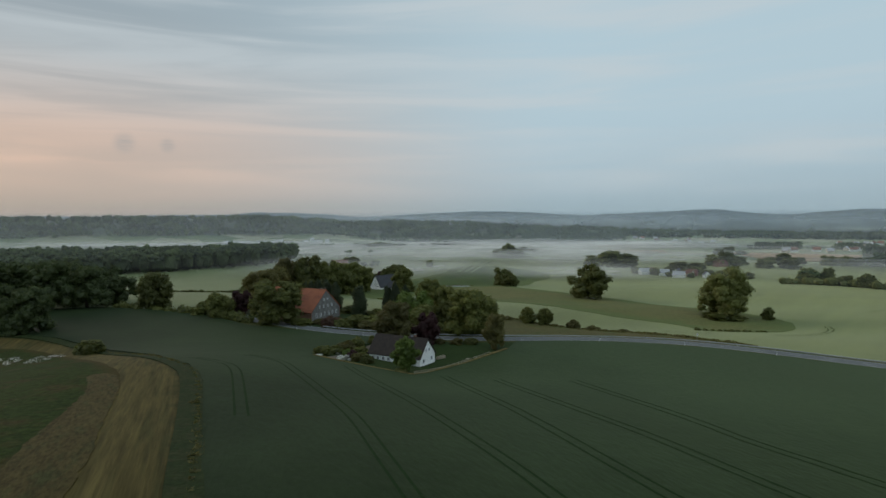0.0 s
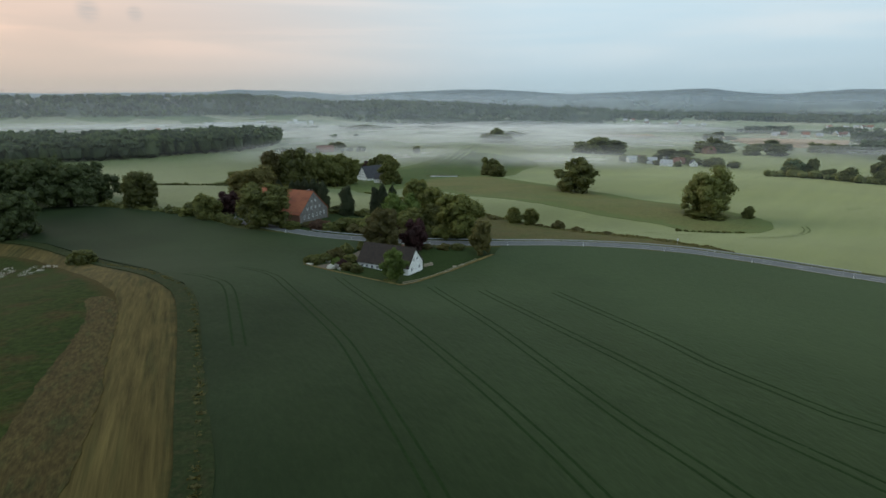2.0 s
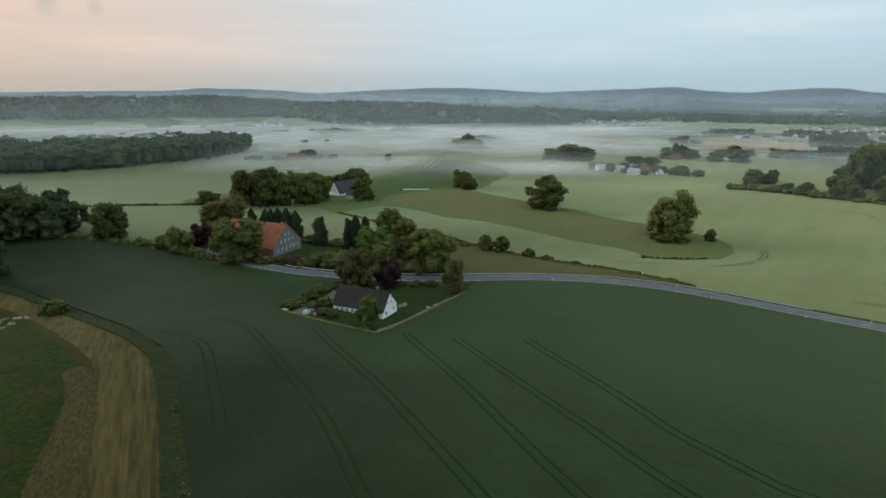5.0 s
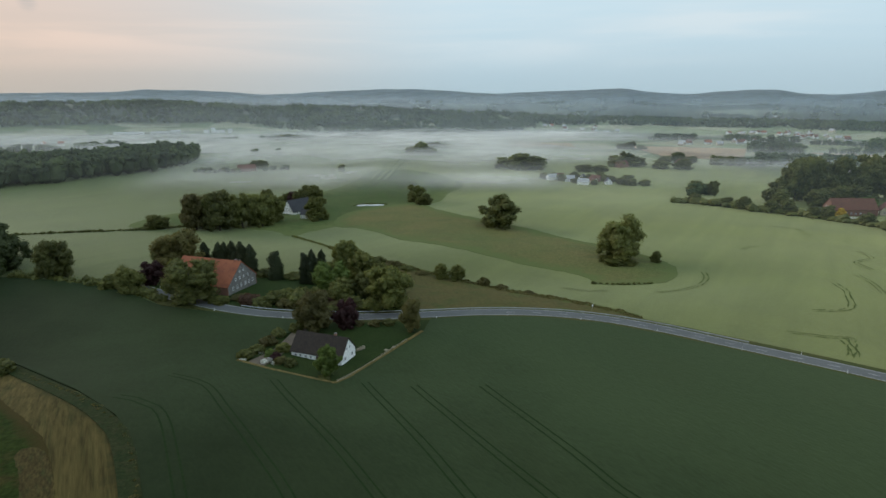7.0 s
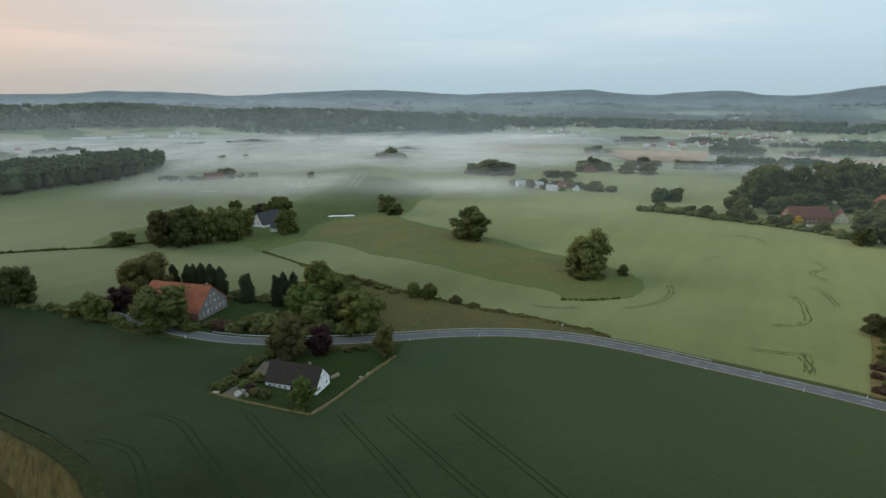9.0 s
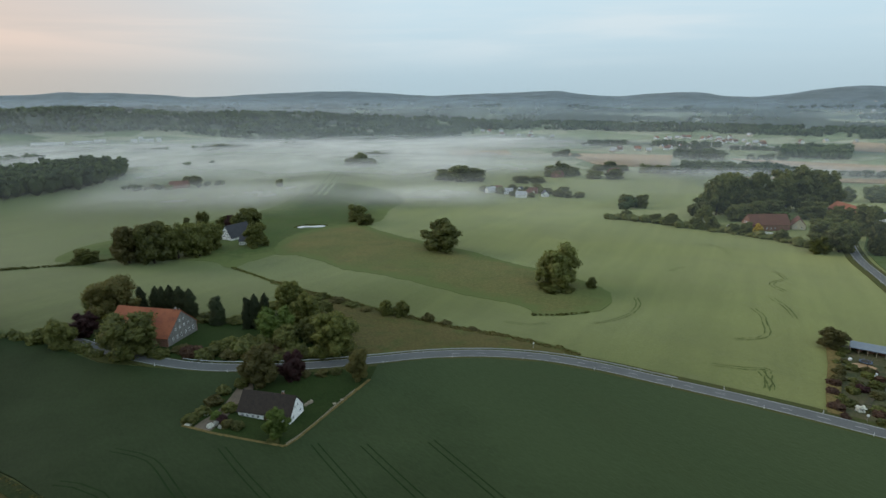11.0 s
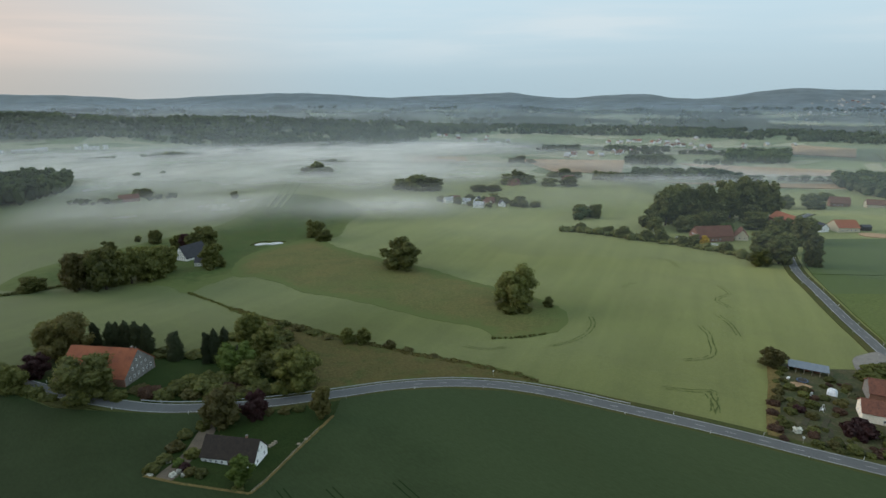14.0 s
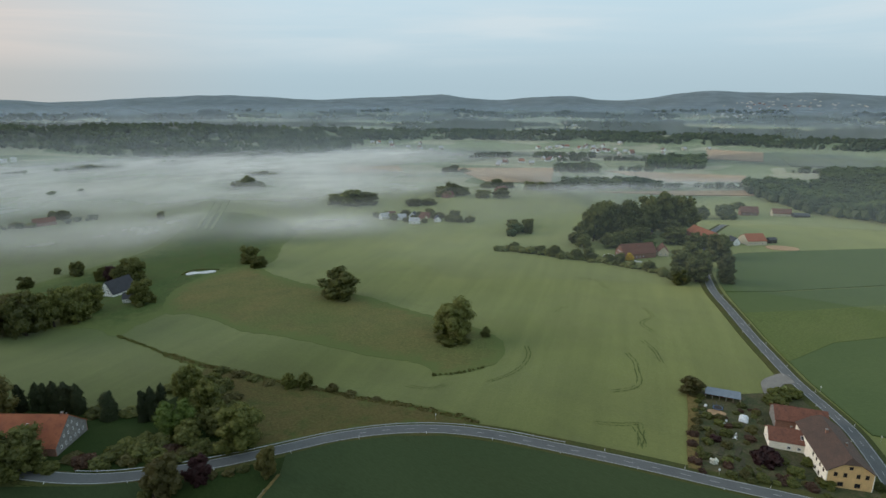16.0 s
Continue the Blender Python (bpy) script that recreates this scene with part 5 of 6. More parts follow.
def gable_house(name, x, y, axis, L, W, eave, top, wall, roof, label, wins=(), chimneys=(), hip=0.0, beams=(), over=.45, sink=2.0, gable=None, category="house", base=None, doors=(), frames="frame_white"):
    """A pitched-roof building centred at x, y with its ridge along axis (a direction). hip: how much of the gable's height is clipped."""
    yaw = math.degrees(math.atan2(axis[1], axis[0]))
    ob = new(name)
    z = base if base is not None else min(height(x + i * L * .4 * axis[0], y + i * L * .4 * axis[1]) for i in (-1, 0, 1)) + .4
    ob.matrix_basis = pose(x, y, z, 0, 0, yaw)
    bm = bmesh.new()
    t = .3
    rise = top - eave
    cut = top - hip * rise
    half = W / 2 * hip
    box(bm, -L / 2, L / 2, -W / 2, -W / 2 + t, -sink, eave)
    box(bm, -L / 2, L / 2, W / 2 - t, W / 2, -sink, eave)
    link("wall", bm, MAT[wall], ob)
    for s in (-1, 1):
        bm = bmesh.new()
        pts = [(0, -W / 2 + .01, -sink), (0, W / 2 - .01, -sink), (0, W / 2 - .01, eave)] + ([(0, half, cut), (0, -half, cut)] if hip else [(0, 0, top)]) + [(0, -W / 2 + .01, eave)]
        prism(bm, [(s * (L / 2 - .002), p[1], p[2]) for p in pts], (-s * t, 0, 0))
        link("gable_wall", bm, MAT[gable or wall], ob)
    slope = Vector((0, W / 2, -rise)).normalized()
    up = Vector((0, rise, W / 2)).normalized()
    inset = hip * rise * .75
    for s in (-1, 1):
        bm = bmesh.new()
        e = over / max(slope.y, .3)
        low = Vector((0, s * W / 2, eave)) + Vector((0, s * slope.y, slope.z)) * over
        lx = L / 2 + over * .8
        pts = [(-lx, low.y, low.z), (lx, low.y, low.z)]
        if hip:
            pts += [(lx, s * half, cut), (L / 2 - inset, 0, top), (-L / 2 + inset, 0, top), (-lx, s * half, cut)]
        else:
            pts += [(lx, 0, top), (-lx, 0, top)]
        n = Vector((0, s * up.y, up.z)) * .2
        prism(bm, pts, n)
        link("roof_slope", bm, MAT[roof], ob)
        if hip:
            bm = bmesh.new()
            prism(bm, [(s * (L / 2 + over * .8), -half - .1, cut - .1), (s * (L / 2 + over * .8), half + .1, cut - .1), (s * (L / 2 - inset), 0, top + .1)], (s * .12, 0, .16))
            link("roof_hip", bm, MAT[roof], ob)
    bm = bmesh.new()
    tube(bm, (-L / 2 - over * .8 + inset, 0, top + .17), (L / 2 + over * .8 - inset, 0, top + .17), .13, .13, 6)
    link("ridge_cap", bm, MAT[roof], ob)
    for face, u, v, w, h in wins:
        window(ob, face, u, v, w, h, L, W, frames)
    for face, u, v, w, h in doors:
        d = boxed("door", MAT["door_brown"], ob, -w / 2, w / 2, -.07, .05, 0, h)
        d.matrix_basis = {"a": pose(L / 2, u, v, 0, 0, 90), "b": pose(-L / 2, u, v, 0, 0, -90), "f": pose(u, -W / 2, v), "k": pose(u, W / 2, v, 0, 0, 180)}[face]
    for u, v, w, h in chimneys:
        zc = top - abs(v) / (W / 2) * rise
        c = boxed("chimney", MAT["brick"], ob, u - w / 2, u + w / 2, v - w / 2, v + w / 2, zc - .5, zc + h)
        boxed("chimney_cap", MAT["stone_grey"], c, u - w / 2 - .08, u + w / 2 + .08, v - w / 2 - .08, v + w / 2 + .08, zc + h, zc + h + .15)
    for face, u0, v0, u1, v1 in beams:
        bm = bmesh.new()
        a, b = Vector((u0, 0, v0)), Vector((u1, 0, v1))
        d = (b - a).normalized()
        sd = Vector((-d.z, 0, d.x)) * .11
        prism(bm, [a - sd + Vector((0, -.04, 0)), b - sd + Vector((0, -.04, 0)), b + sd + Vector((0, -.04, 0)), a + sd + Vector((0, -.04, 0))], (0, .06, 0))
        bo = link("beam", bm, MAT["timber"], ob)
        bo.matrix_basis = {"a": pose(L / 2, 0, 0, 0, 0, 90), "b": pose(-L / 2, 0, 0, 0, 0, -90), "f": pose(0, -W / 2, 0), "k": pose(0, W / 2, 0, 0, 0, 180)}[face]
    return tagged(ob, label, category)


def skylight(house, u, t, side, W, eave, top):
    """A small roof window, u along the ridge and t of the way down one slope."""
    lean = math.degrees(math.atan2(top - eave, W / 2))
    bm = bmesh.new()
    for x0, x1, y0, y1 in ((-.55, .55, -.8, -.66), (-.55, .55, .66, .8), (-.55, -.42, -.66, .66), (.42, .55, -.66, .66)):
        box(bm, x0, x1, y0, y1, .02, .30)
    fr = link("skylight", bm, MAT["frame_white"], house)
    fr.matrix_basis = pose(u, side * W / 2 * t, top - t * (top - eave), -side * lean)
    boxed("pane", MAT["glass"], fr, -.42, .42, -.66, .66, .02, .25)


# white cottage in its garden
A = (-.883, .469)
cx, cy = -6.5 + 8.5 * A[0] + 4.3 * .469, 159.5 + 8.5 * A[1] + 4.3 * .883
gable_house("cottage", cx, cy, A, 17, 8.6, 2.6, 7.2, "plaster_white", "roof_dark", "small white cottage with a steep dark tiled roof", base=.55,
    wins=[("b", -2.3, .9, 1.0, 1.2), ("b", 2.2, .9, 1.0, 1.2), ("b", -.9, 3.7, .8, 1.0), ("b", .9, 3.7, .8, 1.0)] + [("k", u, .9, .9, 1.0) for u in (1.8, 3.6, 5.4, 7.0)],
    chimneys=[(-4.3, -.3, .6, 1.2)], doors=[("k", -.5, 0, 1.0, 2.0)])
# long red-roofed farmhouse with a grey stone gable
A = (-.90, .436)
gx, gy, B = -46.6, 231.6, (.436, .90)
wins = [("b", u, 1.6, .9, 1.5) for u in (-6.6, -4.2, -1.8, .8, 3.4, 6.0)] + [("b", u, 4.9, .8, 1.1) for u in (-3.8, -1.2, 1.4, 4.0)] + [("b", u, 7.6, .7, .9) for u in (-1.2, 1.2)]
red_farm = gable_house("farmhouse", gx + 13.5 * A[0], gy + 13.5 * A[1], A, 27, 18.4, 4.0, 11.7, "brick", "roof_red", "long farmhouse with red tiled roof and grey stone gable", wins=wins, gable="stone_grey", base=1.7,
    chimneys=[(-10.5, -1.2, .8, 1.3), (-13.1, 0, .35, .7)], doors=[("k", 5, 0, 3.0, 3.2), ("k", -6, 0, 1.1, 2.1)])
skylight(red_farm, 0, .35, 1, 18.4, 4.0, 11.7)
# black-and-white timbered farmhouse in the grove
beams = [("f", u, 0, u, 2.5) for u in (-6, -3, 0, 3, 6)] + [("b", u, 0, u, 2.8 + 7.4 * (1 - abs(u) / 6.5)) for u in (-4.5, -2.2, 0, 2.2, 4.5)] + [("b", -4.8, 3, 4.8, 3), ("b", -4.6, 5, 4.6, 5), ("b", -3, 7, 3, 7)]
gable_house("timbered_house", -46, 466, (.72, .69), 20, 13, 2.6, 11.0, "plaster_white", "roof_slate", "dark-roofed farmhouse with black and white timbered gable", wins=[("b", -1.4, 3.5, .9, 1.1), ("b", 1.4, 3.5, .9, 1.1), ("b", 0, 7.2, .8, 1.0)], beams=beams)
gable_house("outbuilding", -36, 436, (.95, -.3), 10, 7, 2.8, 6.0, "plaster_white", "roof_slate", "white outbuilding with a dark slate roof", wins=[("f", -2, .9, .9, 1.0), ("f", 2, .9, .9, 1.0)], beams=[("f", -4, 0, -4, 2.7), ("f", 0, 0, 0, 2.7), ("f", 4, 0, 4, 2.7)], category="outbuilding")
# ochre and white roadside farm
A = (.61, .79)
ox, oy = 186.4 + 14.5 * A[0], 91.9 + 14.5 * A[1]
wins = [("b", u, 1.3, 1.7, 1.6) for u in (-2.4, 2.6)] + [("b", u, 4.8, 1.1, 1.5) for u in (-4.8, -2.2, 1.6, 4.4)] + [("b", .2, 7.7, 1.1, 1.1)]
wins += [("k", u, v, 1.0, 1.3) for u in (-12, -9, -6, -3) for v in (1.2, 4.4)]
gable_house("roadside_farm", ox, oy, A, 29, 14, 6.7, 11.2, "plaster_warm", "roof_brown", "large farm with ochre gable, white side and brown half-hipped roof", wins=wins, gable="plaster_ochre", hip=.35, chimneys=[(3, 1.6, .8, 1.4), (-4, -2, .6, 1.2)], base=2.9, frames="door_brown")
D = (.72, -.69)
wing = gable_house("farm_wing", 193.3, 116.2, D, 17, 9.2, 3.7, 6.6, "plaster_warm", "roof_brown_red", "white farm wing with a red-brown tiled roof", wins=[("f", u, 1.0, 1.2, 1.2) for u in (-2, 1.2, 4.2)] + [("b", -1.6, 1.2, .9, 1.2), ("b", 1.6, 1.2, .9, 1.2), ("b", 0, 3.8, .8, 1.0)], base=2.9, chimneys=[(-1, .5, .5, 1.0)])
skylight(wing, 2.2, .55, -1, 9.2, 3.7, 6.6)
gable_house("farm_barn", 208.5, 124.5, D, 18, 11, 4.4, 7.6, "brick", "roof_brown_red", "barn wing with red-brown tiled roof and weathered gable", base=2.5, gable="stone_grey", category="barn")
# hamlet
gable_house("farmhouse", 341, 357, (.975, -.22), 29, 14.5, 4.6, 11.2, "brick", "roof_brown_red", "brick farmhouse with red-brown tiled roof and white window frames", wins=[("b", u, 1.2, 1.0, 1.5) for u in (-5, -2.5, 0, 2.5, 5)] + [("b", u, 4.6, .9, 1.2) for u in (-3, -1, 1, 3)] + [("f", u, 1.2, 1.0, 1.4) for u in (-12, -9, -6, -3, 0, 3)])
gable_house("cottage", 364.5, 351, (.63, .78), 14, 8.6, 3.2, 8.0, "plaster_cream", "roof_brown_red", "cream-gabled house with a dark red roof", wins=[("b", -1.8, 1.0, .9, 1.2), ("b", 1.8, 1.0, .9, 1.2)])
gable_house("barn", 436, 372, (-.25, -.97), 34, 14, 4.2, 9.2, "brick", "roof_orange", "long barn with a bright orange tiled roof", category="barn")
gable_house("barn", 453, 335.5, (.94, -.34), 17, 15, 3.6, 8.4, "plaster_cream", "roof_orange", "low cream barn with orange tiled roof", category="barn", wins=[("f", u, 1.0, 1.1, 1.1) for u in (-5, -1.5, 2, 5)])
gable_house("cottage", 436, 341, (.3, .95), 9, 7, 3.0, 6.4, "plaster_white", "roof_slate", "small white-gabled house with a slate roof", wins=[("b", 0, 1.0, .9, 1.1), ("f", 0, 1.0, .9, 1.1)])
gable_house("shed", 470, 330, (.94, -.34), 7, 6, 2.8, 4.0, "timber", "roof_slate", "dark open-fronted garden shed", category="shed")
gable_house("farmhouse", 612, 463, (.79, -.61), 19, 12, 4.4, 10, "brick", "roof_brown_red", "red-roofed farmhouse beside dark sheds", wins=[("f", u, 1.2, 1.1, 1.3) for u in (-6, -2, 2, 6)])
gable_house("barn", 633, 437, (.8, -.6), 20, 11, 3.4, 8, "plaster_cream", "roof_brown_red", "barn with red tiled roof and pale gable", category="barn")
gable_house("shed", 640, 418, (.8, -.6), 16, 10, 2.6, 4.4, "timber", "roof_slate", "low dark farm shed", category="shed")
gable_house("barn", 405, 425, (.9, -.4), 26, 14, 5, 11, "brick", "roof_slate", "big dark-roofed barn among tall trees", category="barn")
# misty village on the valley floor
VILLAGE = [(263, 655, .6, .8, "roof_slate", "plaster_white"), (245, 648, .9, -.3, "roof_grey", "plaster_white"), (251, 622, .8, -.5, "roof_grey", "plaster_white"), (266, 632, -.5, .8, "roof_brown_red", "plaster_cream"), (280, 621, .3, .95, "roof_slate", "plaster_white"), (228, 662, .9, .2, "roof_grey", "plaster_white"), (240, 668, .9, -.4, "roof_brown_red", "brick"), (275, 645, .8, -.6, "roof_brown_red", "brick")]
for i, (x, y, ax, ay, roof, wall) in enumerate(VILLAGE):
    gable_house("village_house", x, y, Vector((ax, ay)).normalized(), 9 + i % 3 * 1.5, 7.2, 2.8, 6.4, wall, roof, {"roof_grey": "white house with pale grey roof in valley mist", "roof_slate": "white-gabled house with slate roof in valley mist", "roof_brown_red": "house with red-brown roof in valley mist"}[roof], wins=[("b", -1.6, 1.1, .9, 1.2), ("b", 1.6, 1.1, .9, 1.2)])
for x, y, w in ((-140, 792, 22), (360, 760, 16), (455, 770, 18)):
    gable_house("field_barn", x, y, (.95, .3), w, 11, 3.5, 8, "brick", "roof_brown_red", "red-roofed field barn half lost in mist", category="barn")
for x, y, w, d, h in ((-512, 1462, 62, 20, 6), (-452, 1490, 40, 16, 5), (-420, 1500, 22, 14, 7), (-352, 1512, 14, 9, 6), (-338, 1515, 9, 9, 11), (-324, 1516, 26, 12, 6), (-300, 1520, 11, 9, 8)):
    gable_house("factory_hall", x, y, (.97, .2), w, d, h, h + 1.6, "plaster_white", "roof_grey", "low white hall at the foot of the forest", category="hall")


# far settlements: small houses at the foot of the hills
def far_house(i):
    ob = new("far_house")
    bm = bmesh.new()
    prism(bm, [(-6, -4.5, -3), (-6, 4.5, -3), (-6, 4.5, 4), (-6, 0, 8.6), (-6, -4.5, 4)], (12, 0, 0))
    link("wall", bm, MAT[("plaster_white", "plaster_cream", "plaster_white")[i]], ob)
    for s in (-1, 1):
        bm = bmesh.new()
        prism(bm, [(-6.4, s * 5, 3.7), (6.4, s * 5, 3.7), (6.4, 0, 8.9), (-6.4, 0, 8.9)], (0, s * .2, .3))
        link("roof_slope", bm, MAT[("roof_brown_red", "roof_grey", "roof_orange")[i]], ob)
    for u in (-3, 0, 3):
        for s in (-1, 1):
            boxed("window", MAT["glass"], ob, u - .6, u + .6, s * 4.56 - .05, s * 4.56 + .05, 1.2, 2.7)
    return tagged(ob, ("white house with red roof in a far village", "cream house with pale roof in a far village", "white house with orange roof in a far village")[i], "house", "far village houses")


rng_h = random.Random(11)
far_spots = []
for cx, cy, n, sp in ((733, 1066, 7, 40), (640, 1068, 6, 40), (969, 1280, 12, 50), (951, 1180, 9, 45), (1000, 1100, 4, 30), (512, 1565, 4, 30), (540, 1480, 4, 40), (590, 1380, 4, 50), (1180, 1090, 4, 60), (-640, 1250, 5, 60), (2830, 2190, 22, 90), (2980, 2080, 22, 80), (3070, 1900, 12, 80), (2500, 2050, 12, 130), (2120, 2130, 12, 160), (2000, 2500, 10, 140), (1700, 2000, 8, 120), (104, 3050, 9, 160), (-270, 2900, 9, 140), (700, 2900, 5, 160), (1350, 2600, 8, 180), (2650, 1750, 8, 150), (380, 2500, 5, 120)):
    for k in range(n):
        far_spots.append((cx + rng_h.gauss(0, sp), cy + rng_h.gauss(0, sp * .6)))
firsts = [far_house(i) for i in range(3)]
for k, (x, y) in enumerate(far_spots):
    big = .9 if math.hypot(x, y) < 1700 else 1.0
    m = pose(x, y, height(x, y), 0, 0, rng_h.uniform(0, 180)) @ Matrix.Diagonal((big, big, big, 1))
    if k < 3:
        firsts[k].matrix_basis = m
    else:
        src = firsts[rng_h.choice((0, 0, 1, 1, 2) if math.hypot(x, y) < 1700 else (1, 1, 1, 0))]
        old = src.matrix_basis.copy()
        src.matrix_basis = Matrix.Identity(4)
        copy_thing(src, m)
        src.matrix_basis = old

# ---------------------------------------------------------------- roadside furniture
def beside(line, off, first, last, gap):
    """Spots along a road, off metres to its right, with the heading there."""
    pts = spline(line, 1.0)
    out = []
    for i in range(first, min(last, len(pts) - 2), gap):
        (x, y), (u, v) = pts[i], pts[i + 1]
        d = math.hypot(u - x, v - y) or 1
        out.append((x + (v - y) / d * off, y - (u - x) / d * off, math.degrees(math.atan2(v - y, u - x))))
    return out


def marker_post():
    ob = new("marker_post")
    bm = bmesh.new()
    prism(bm, [(-.07, -.06, -.3), (.07, -.06, -.3), (.07, -.06, .95), (-.07, -.06, 1.08)], (0, .12, 0))
    link("post", bm, MAT["frame_white"], ob)
    boxed("black_band", MAT["timber"], ob, -.075, .075, -.065, .065, .68, .9)
    boxed("reflector", MAT["steel"], ob, -.03, .03, -.075, -.06, .74, .86)
    return tagged(ob, "white plastic marker post with black band", "marker post", "road marker posts")


post0, placed = marker_post(), 0
for line, offs in ((ROAD_A, (-3.6, 3.6)), (ROAD_B, (-3.3, 3.3))):
    for off in offs:
        for x, y, a in beside(line, off, 18 if off < 0 else 30, 420, 26):
            m = pose(x, y, height(x, y) + .3, 0, 0, a)
            if placed:
                old = post0.matrix_basis.copy()
                post0.matrix_basis = Matrix.Identity(4)
                copy_thing(post0, m)
                post0.matrix_basis = old
            else:
                post0.matrix_basis = m
            placed += 1


def guard_rail(line, off, first, last):
    ob = new("guard_rail")
    spots = beside(line, off, first, last, 2)
    verts, faces = [], []
    prof = [(-.03, .46), (.05, .52), (-.03, .60), (.05, .68), (-.03, .76)]
    for x, y, a in spots:
        c, s = math.cos(radians(a)), math.sin(radians(a))
        g = height(x, y) + .28
        verts += [(x + s * p, y - c * p, g + q) for p, q in prof]
    n = len(prof)
    for i in range(len(spots) - 1):
        for k in range(n - 1):
            faces.append((i * n + k, i * n + k + 1, (i + 1) * n + k + 1, (i + 1) * n + k))
    beam = new("rail", mesh_from("rail", verts, faces))
    beam.data.materials.append(MAT["steel"])
    beam.parent = ob
    bm = bmesh.new()
    box(bm, -.05, .05, -.05, .05, -.3, .74)
    p0 = link("post", bm, MAT["steel"], ob)
    for i, (x, y, a) in enumerate(spots[::2]):
        p = p0 if not i else new("post", p0.data)
        p.parent = ob
        p.matrix_basis = pose(x, y, height(x, y) + .28, 0, 0, a)
    return tagged(ob, "galvanised steel guard rail along the road's bend", "guard rail")


guard_rail(ROAD_A, -3.5, 62, 240)


def road_sign(x, y, a):
    ob = new("road_sign")
    ob.matrix_basis = pose(x, y, height(x, y) + .2, 0, 0, a)
    bm = bmesh.new()
    tube(bm, (0, 0, -.4), (0, 0, 2.6), .04, .04, 8)
    link("pole", bm, MAT["steel"], ob)
    bm = bmesh.new()
    tube(bm, (0, -.06, 2.3), (0, -.03, 2.3), .38, .38, 16)
    link("plate", bm, MAT["frame_white"], ob)
    return tagged(ob, "small round road sign on a grey pole", "road sign")


for x, y, a in ((83, 190, 20), (243, 138, 60), (226, 104, 60), (153, 114, -40)):
    road_sign(x, y, a)

# flattened wheel marks in the ripening wheat
MARKS = [[(86, 227), (91, 221), (95, 219), (101, 219.5)], [(122, 214), (134, 217), (146, 224), (156, 234), (161, 244)], [(163, 177), (173, 175.5), (180, 180), (186, 188)], [(139, 160), (147, 154), (153, 151), (147, 144), (141, 138)], [(150, 150), (146, 142), (143, 138)], [(186, 188), (192, 196), (196, 206)], [(228, 222), (232, 234), (246, 240), (252, 254)], [(203, 190), (210, 202), (214, 214)], [(205, 278), (212, 282), (216, 281)], [(262, 300), (268, 318), (262, 330)]]
rng_m = random.Random(2)


def trampled(line):
    """Broken scraps of flattened stalks along two wheel lines."""
    verts, faces = [], []
    pts = spline(line, 1.2)
    for off in (-.9, .9):
        for (ax, ay), (bx, by) in zip(pts, pts[1:]):
            if rng_m.random() < .14:
                continue
            u = Vector((bx - ax, by - ay)).normalized()
            n = Vector((-u.y, u.x))
            c = Vector((ax, ay)) + n * (off + rng_m.gauss(0, .15)) + u * rng_m.uniform(-.4, .4)
            a, w = rng_m.uniform(.8, 1.7), rng_m.uniform(.10, .34)
            ring = [c + u * (a * math.cos(k * 1.047) * rng_m.uniform(.7, 1.2)) + n * (w * math.sin(k * 1.047) * rng_m.uniform(.7, 1.3)) for k in range(6)]
            faces.append(tuple(range(len(verts), len(verts) + 6)))
            verts += [(p.x, p.y, height(p.x, p.y) + .09 + rng_m.uniform(0, .03)) for p in ring]
    ob = new("wheel_mark", mesh_from("wheel_mark", verts, faces))
    ob.data.materials.append(MAT["wheat_rut"])
    return tagged(ob, "ragged wheel mark flattened into pale wheat", "wheel track", kind="structure")


for line in MARKS:
    trampled(line)
for a, b in (((18, 698), (58, 919)), ((26, 694), (68, 914)), ((33, 691), (77, 910))):
    ribbon("drill_row", [a, ((a[0] + b[0]) / 2 + 1, (a[1] + b[1]) / 2), b], -1.7, 1.7, .5, MAT["wheat"], label="pale drill row across a misty field", category="wheel track", kind="structure")

# weedy strips beside the mown track and the crop
ribbon("weed_strip", [(-20, 15), (-20.5, 43), (-27.8, 64), (-45, 105.5), (-54, 120), (-69.5, 137), (-99, 167), (-127, 189), (-152, 199)], -2.8, 1.0, .52, MAT["weeds"], label="dark weedy strip between mown track and crop", category="verge", kind="structure")
hedge([(-20.5, 30), (-21, 43), (-28, 64), (-45, 105.5), (-54, 120), (-69.5, 137), (-85, 152), (-99, 167)], .5, .9, MAT["leaf_olive"], "low weeds along the mown track", "weeds", 1.6, 22)
tagged(new("meadow_flowers", lumps_mesh("meadow_flowers", [(-112 + 9 * math.sin(i * 2.4), 152 + 6 * math.sin(i * 1.7), height(-112 + 9 * math.sin(i * 2.4), 152 + 6 * math.sin(i * 1.7)) + .6, .9, .3) for i in range(26)], 900, .10, np.random.default_rng(3), .08)), "patch of white flowers in the weedy meadow", "flowers", kind="stuff").data.materials.append(MAT["leaf_white"])

# pond with a pale rim
patch("pond", [(0, 502), (6, 506), (11, 503), (20, 504), (23, 497), (15, 494), (9, 497), (2, 496)], .45, MAT["water"], "pale still pond in the meadow", "pond", step=2.0)
hedge([(-3, 500), (4, 511), (14, 511), (25, 503)], .8, 1.2, MAT["leaf_dark"], "dark reeds on the pond's rim", "reeds", 1.5, 14)

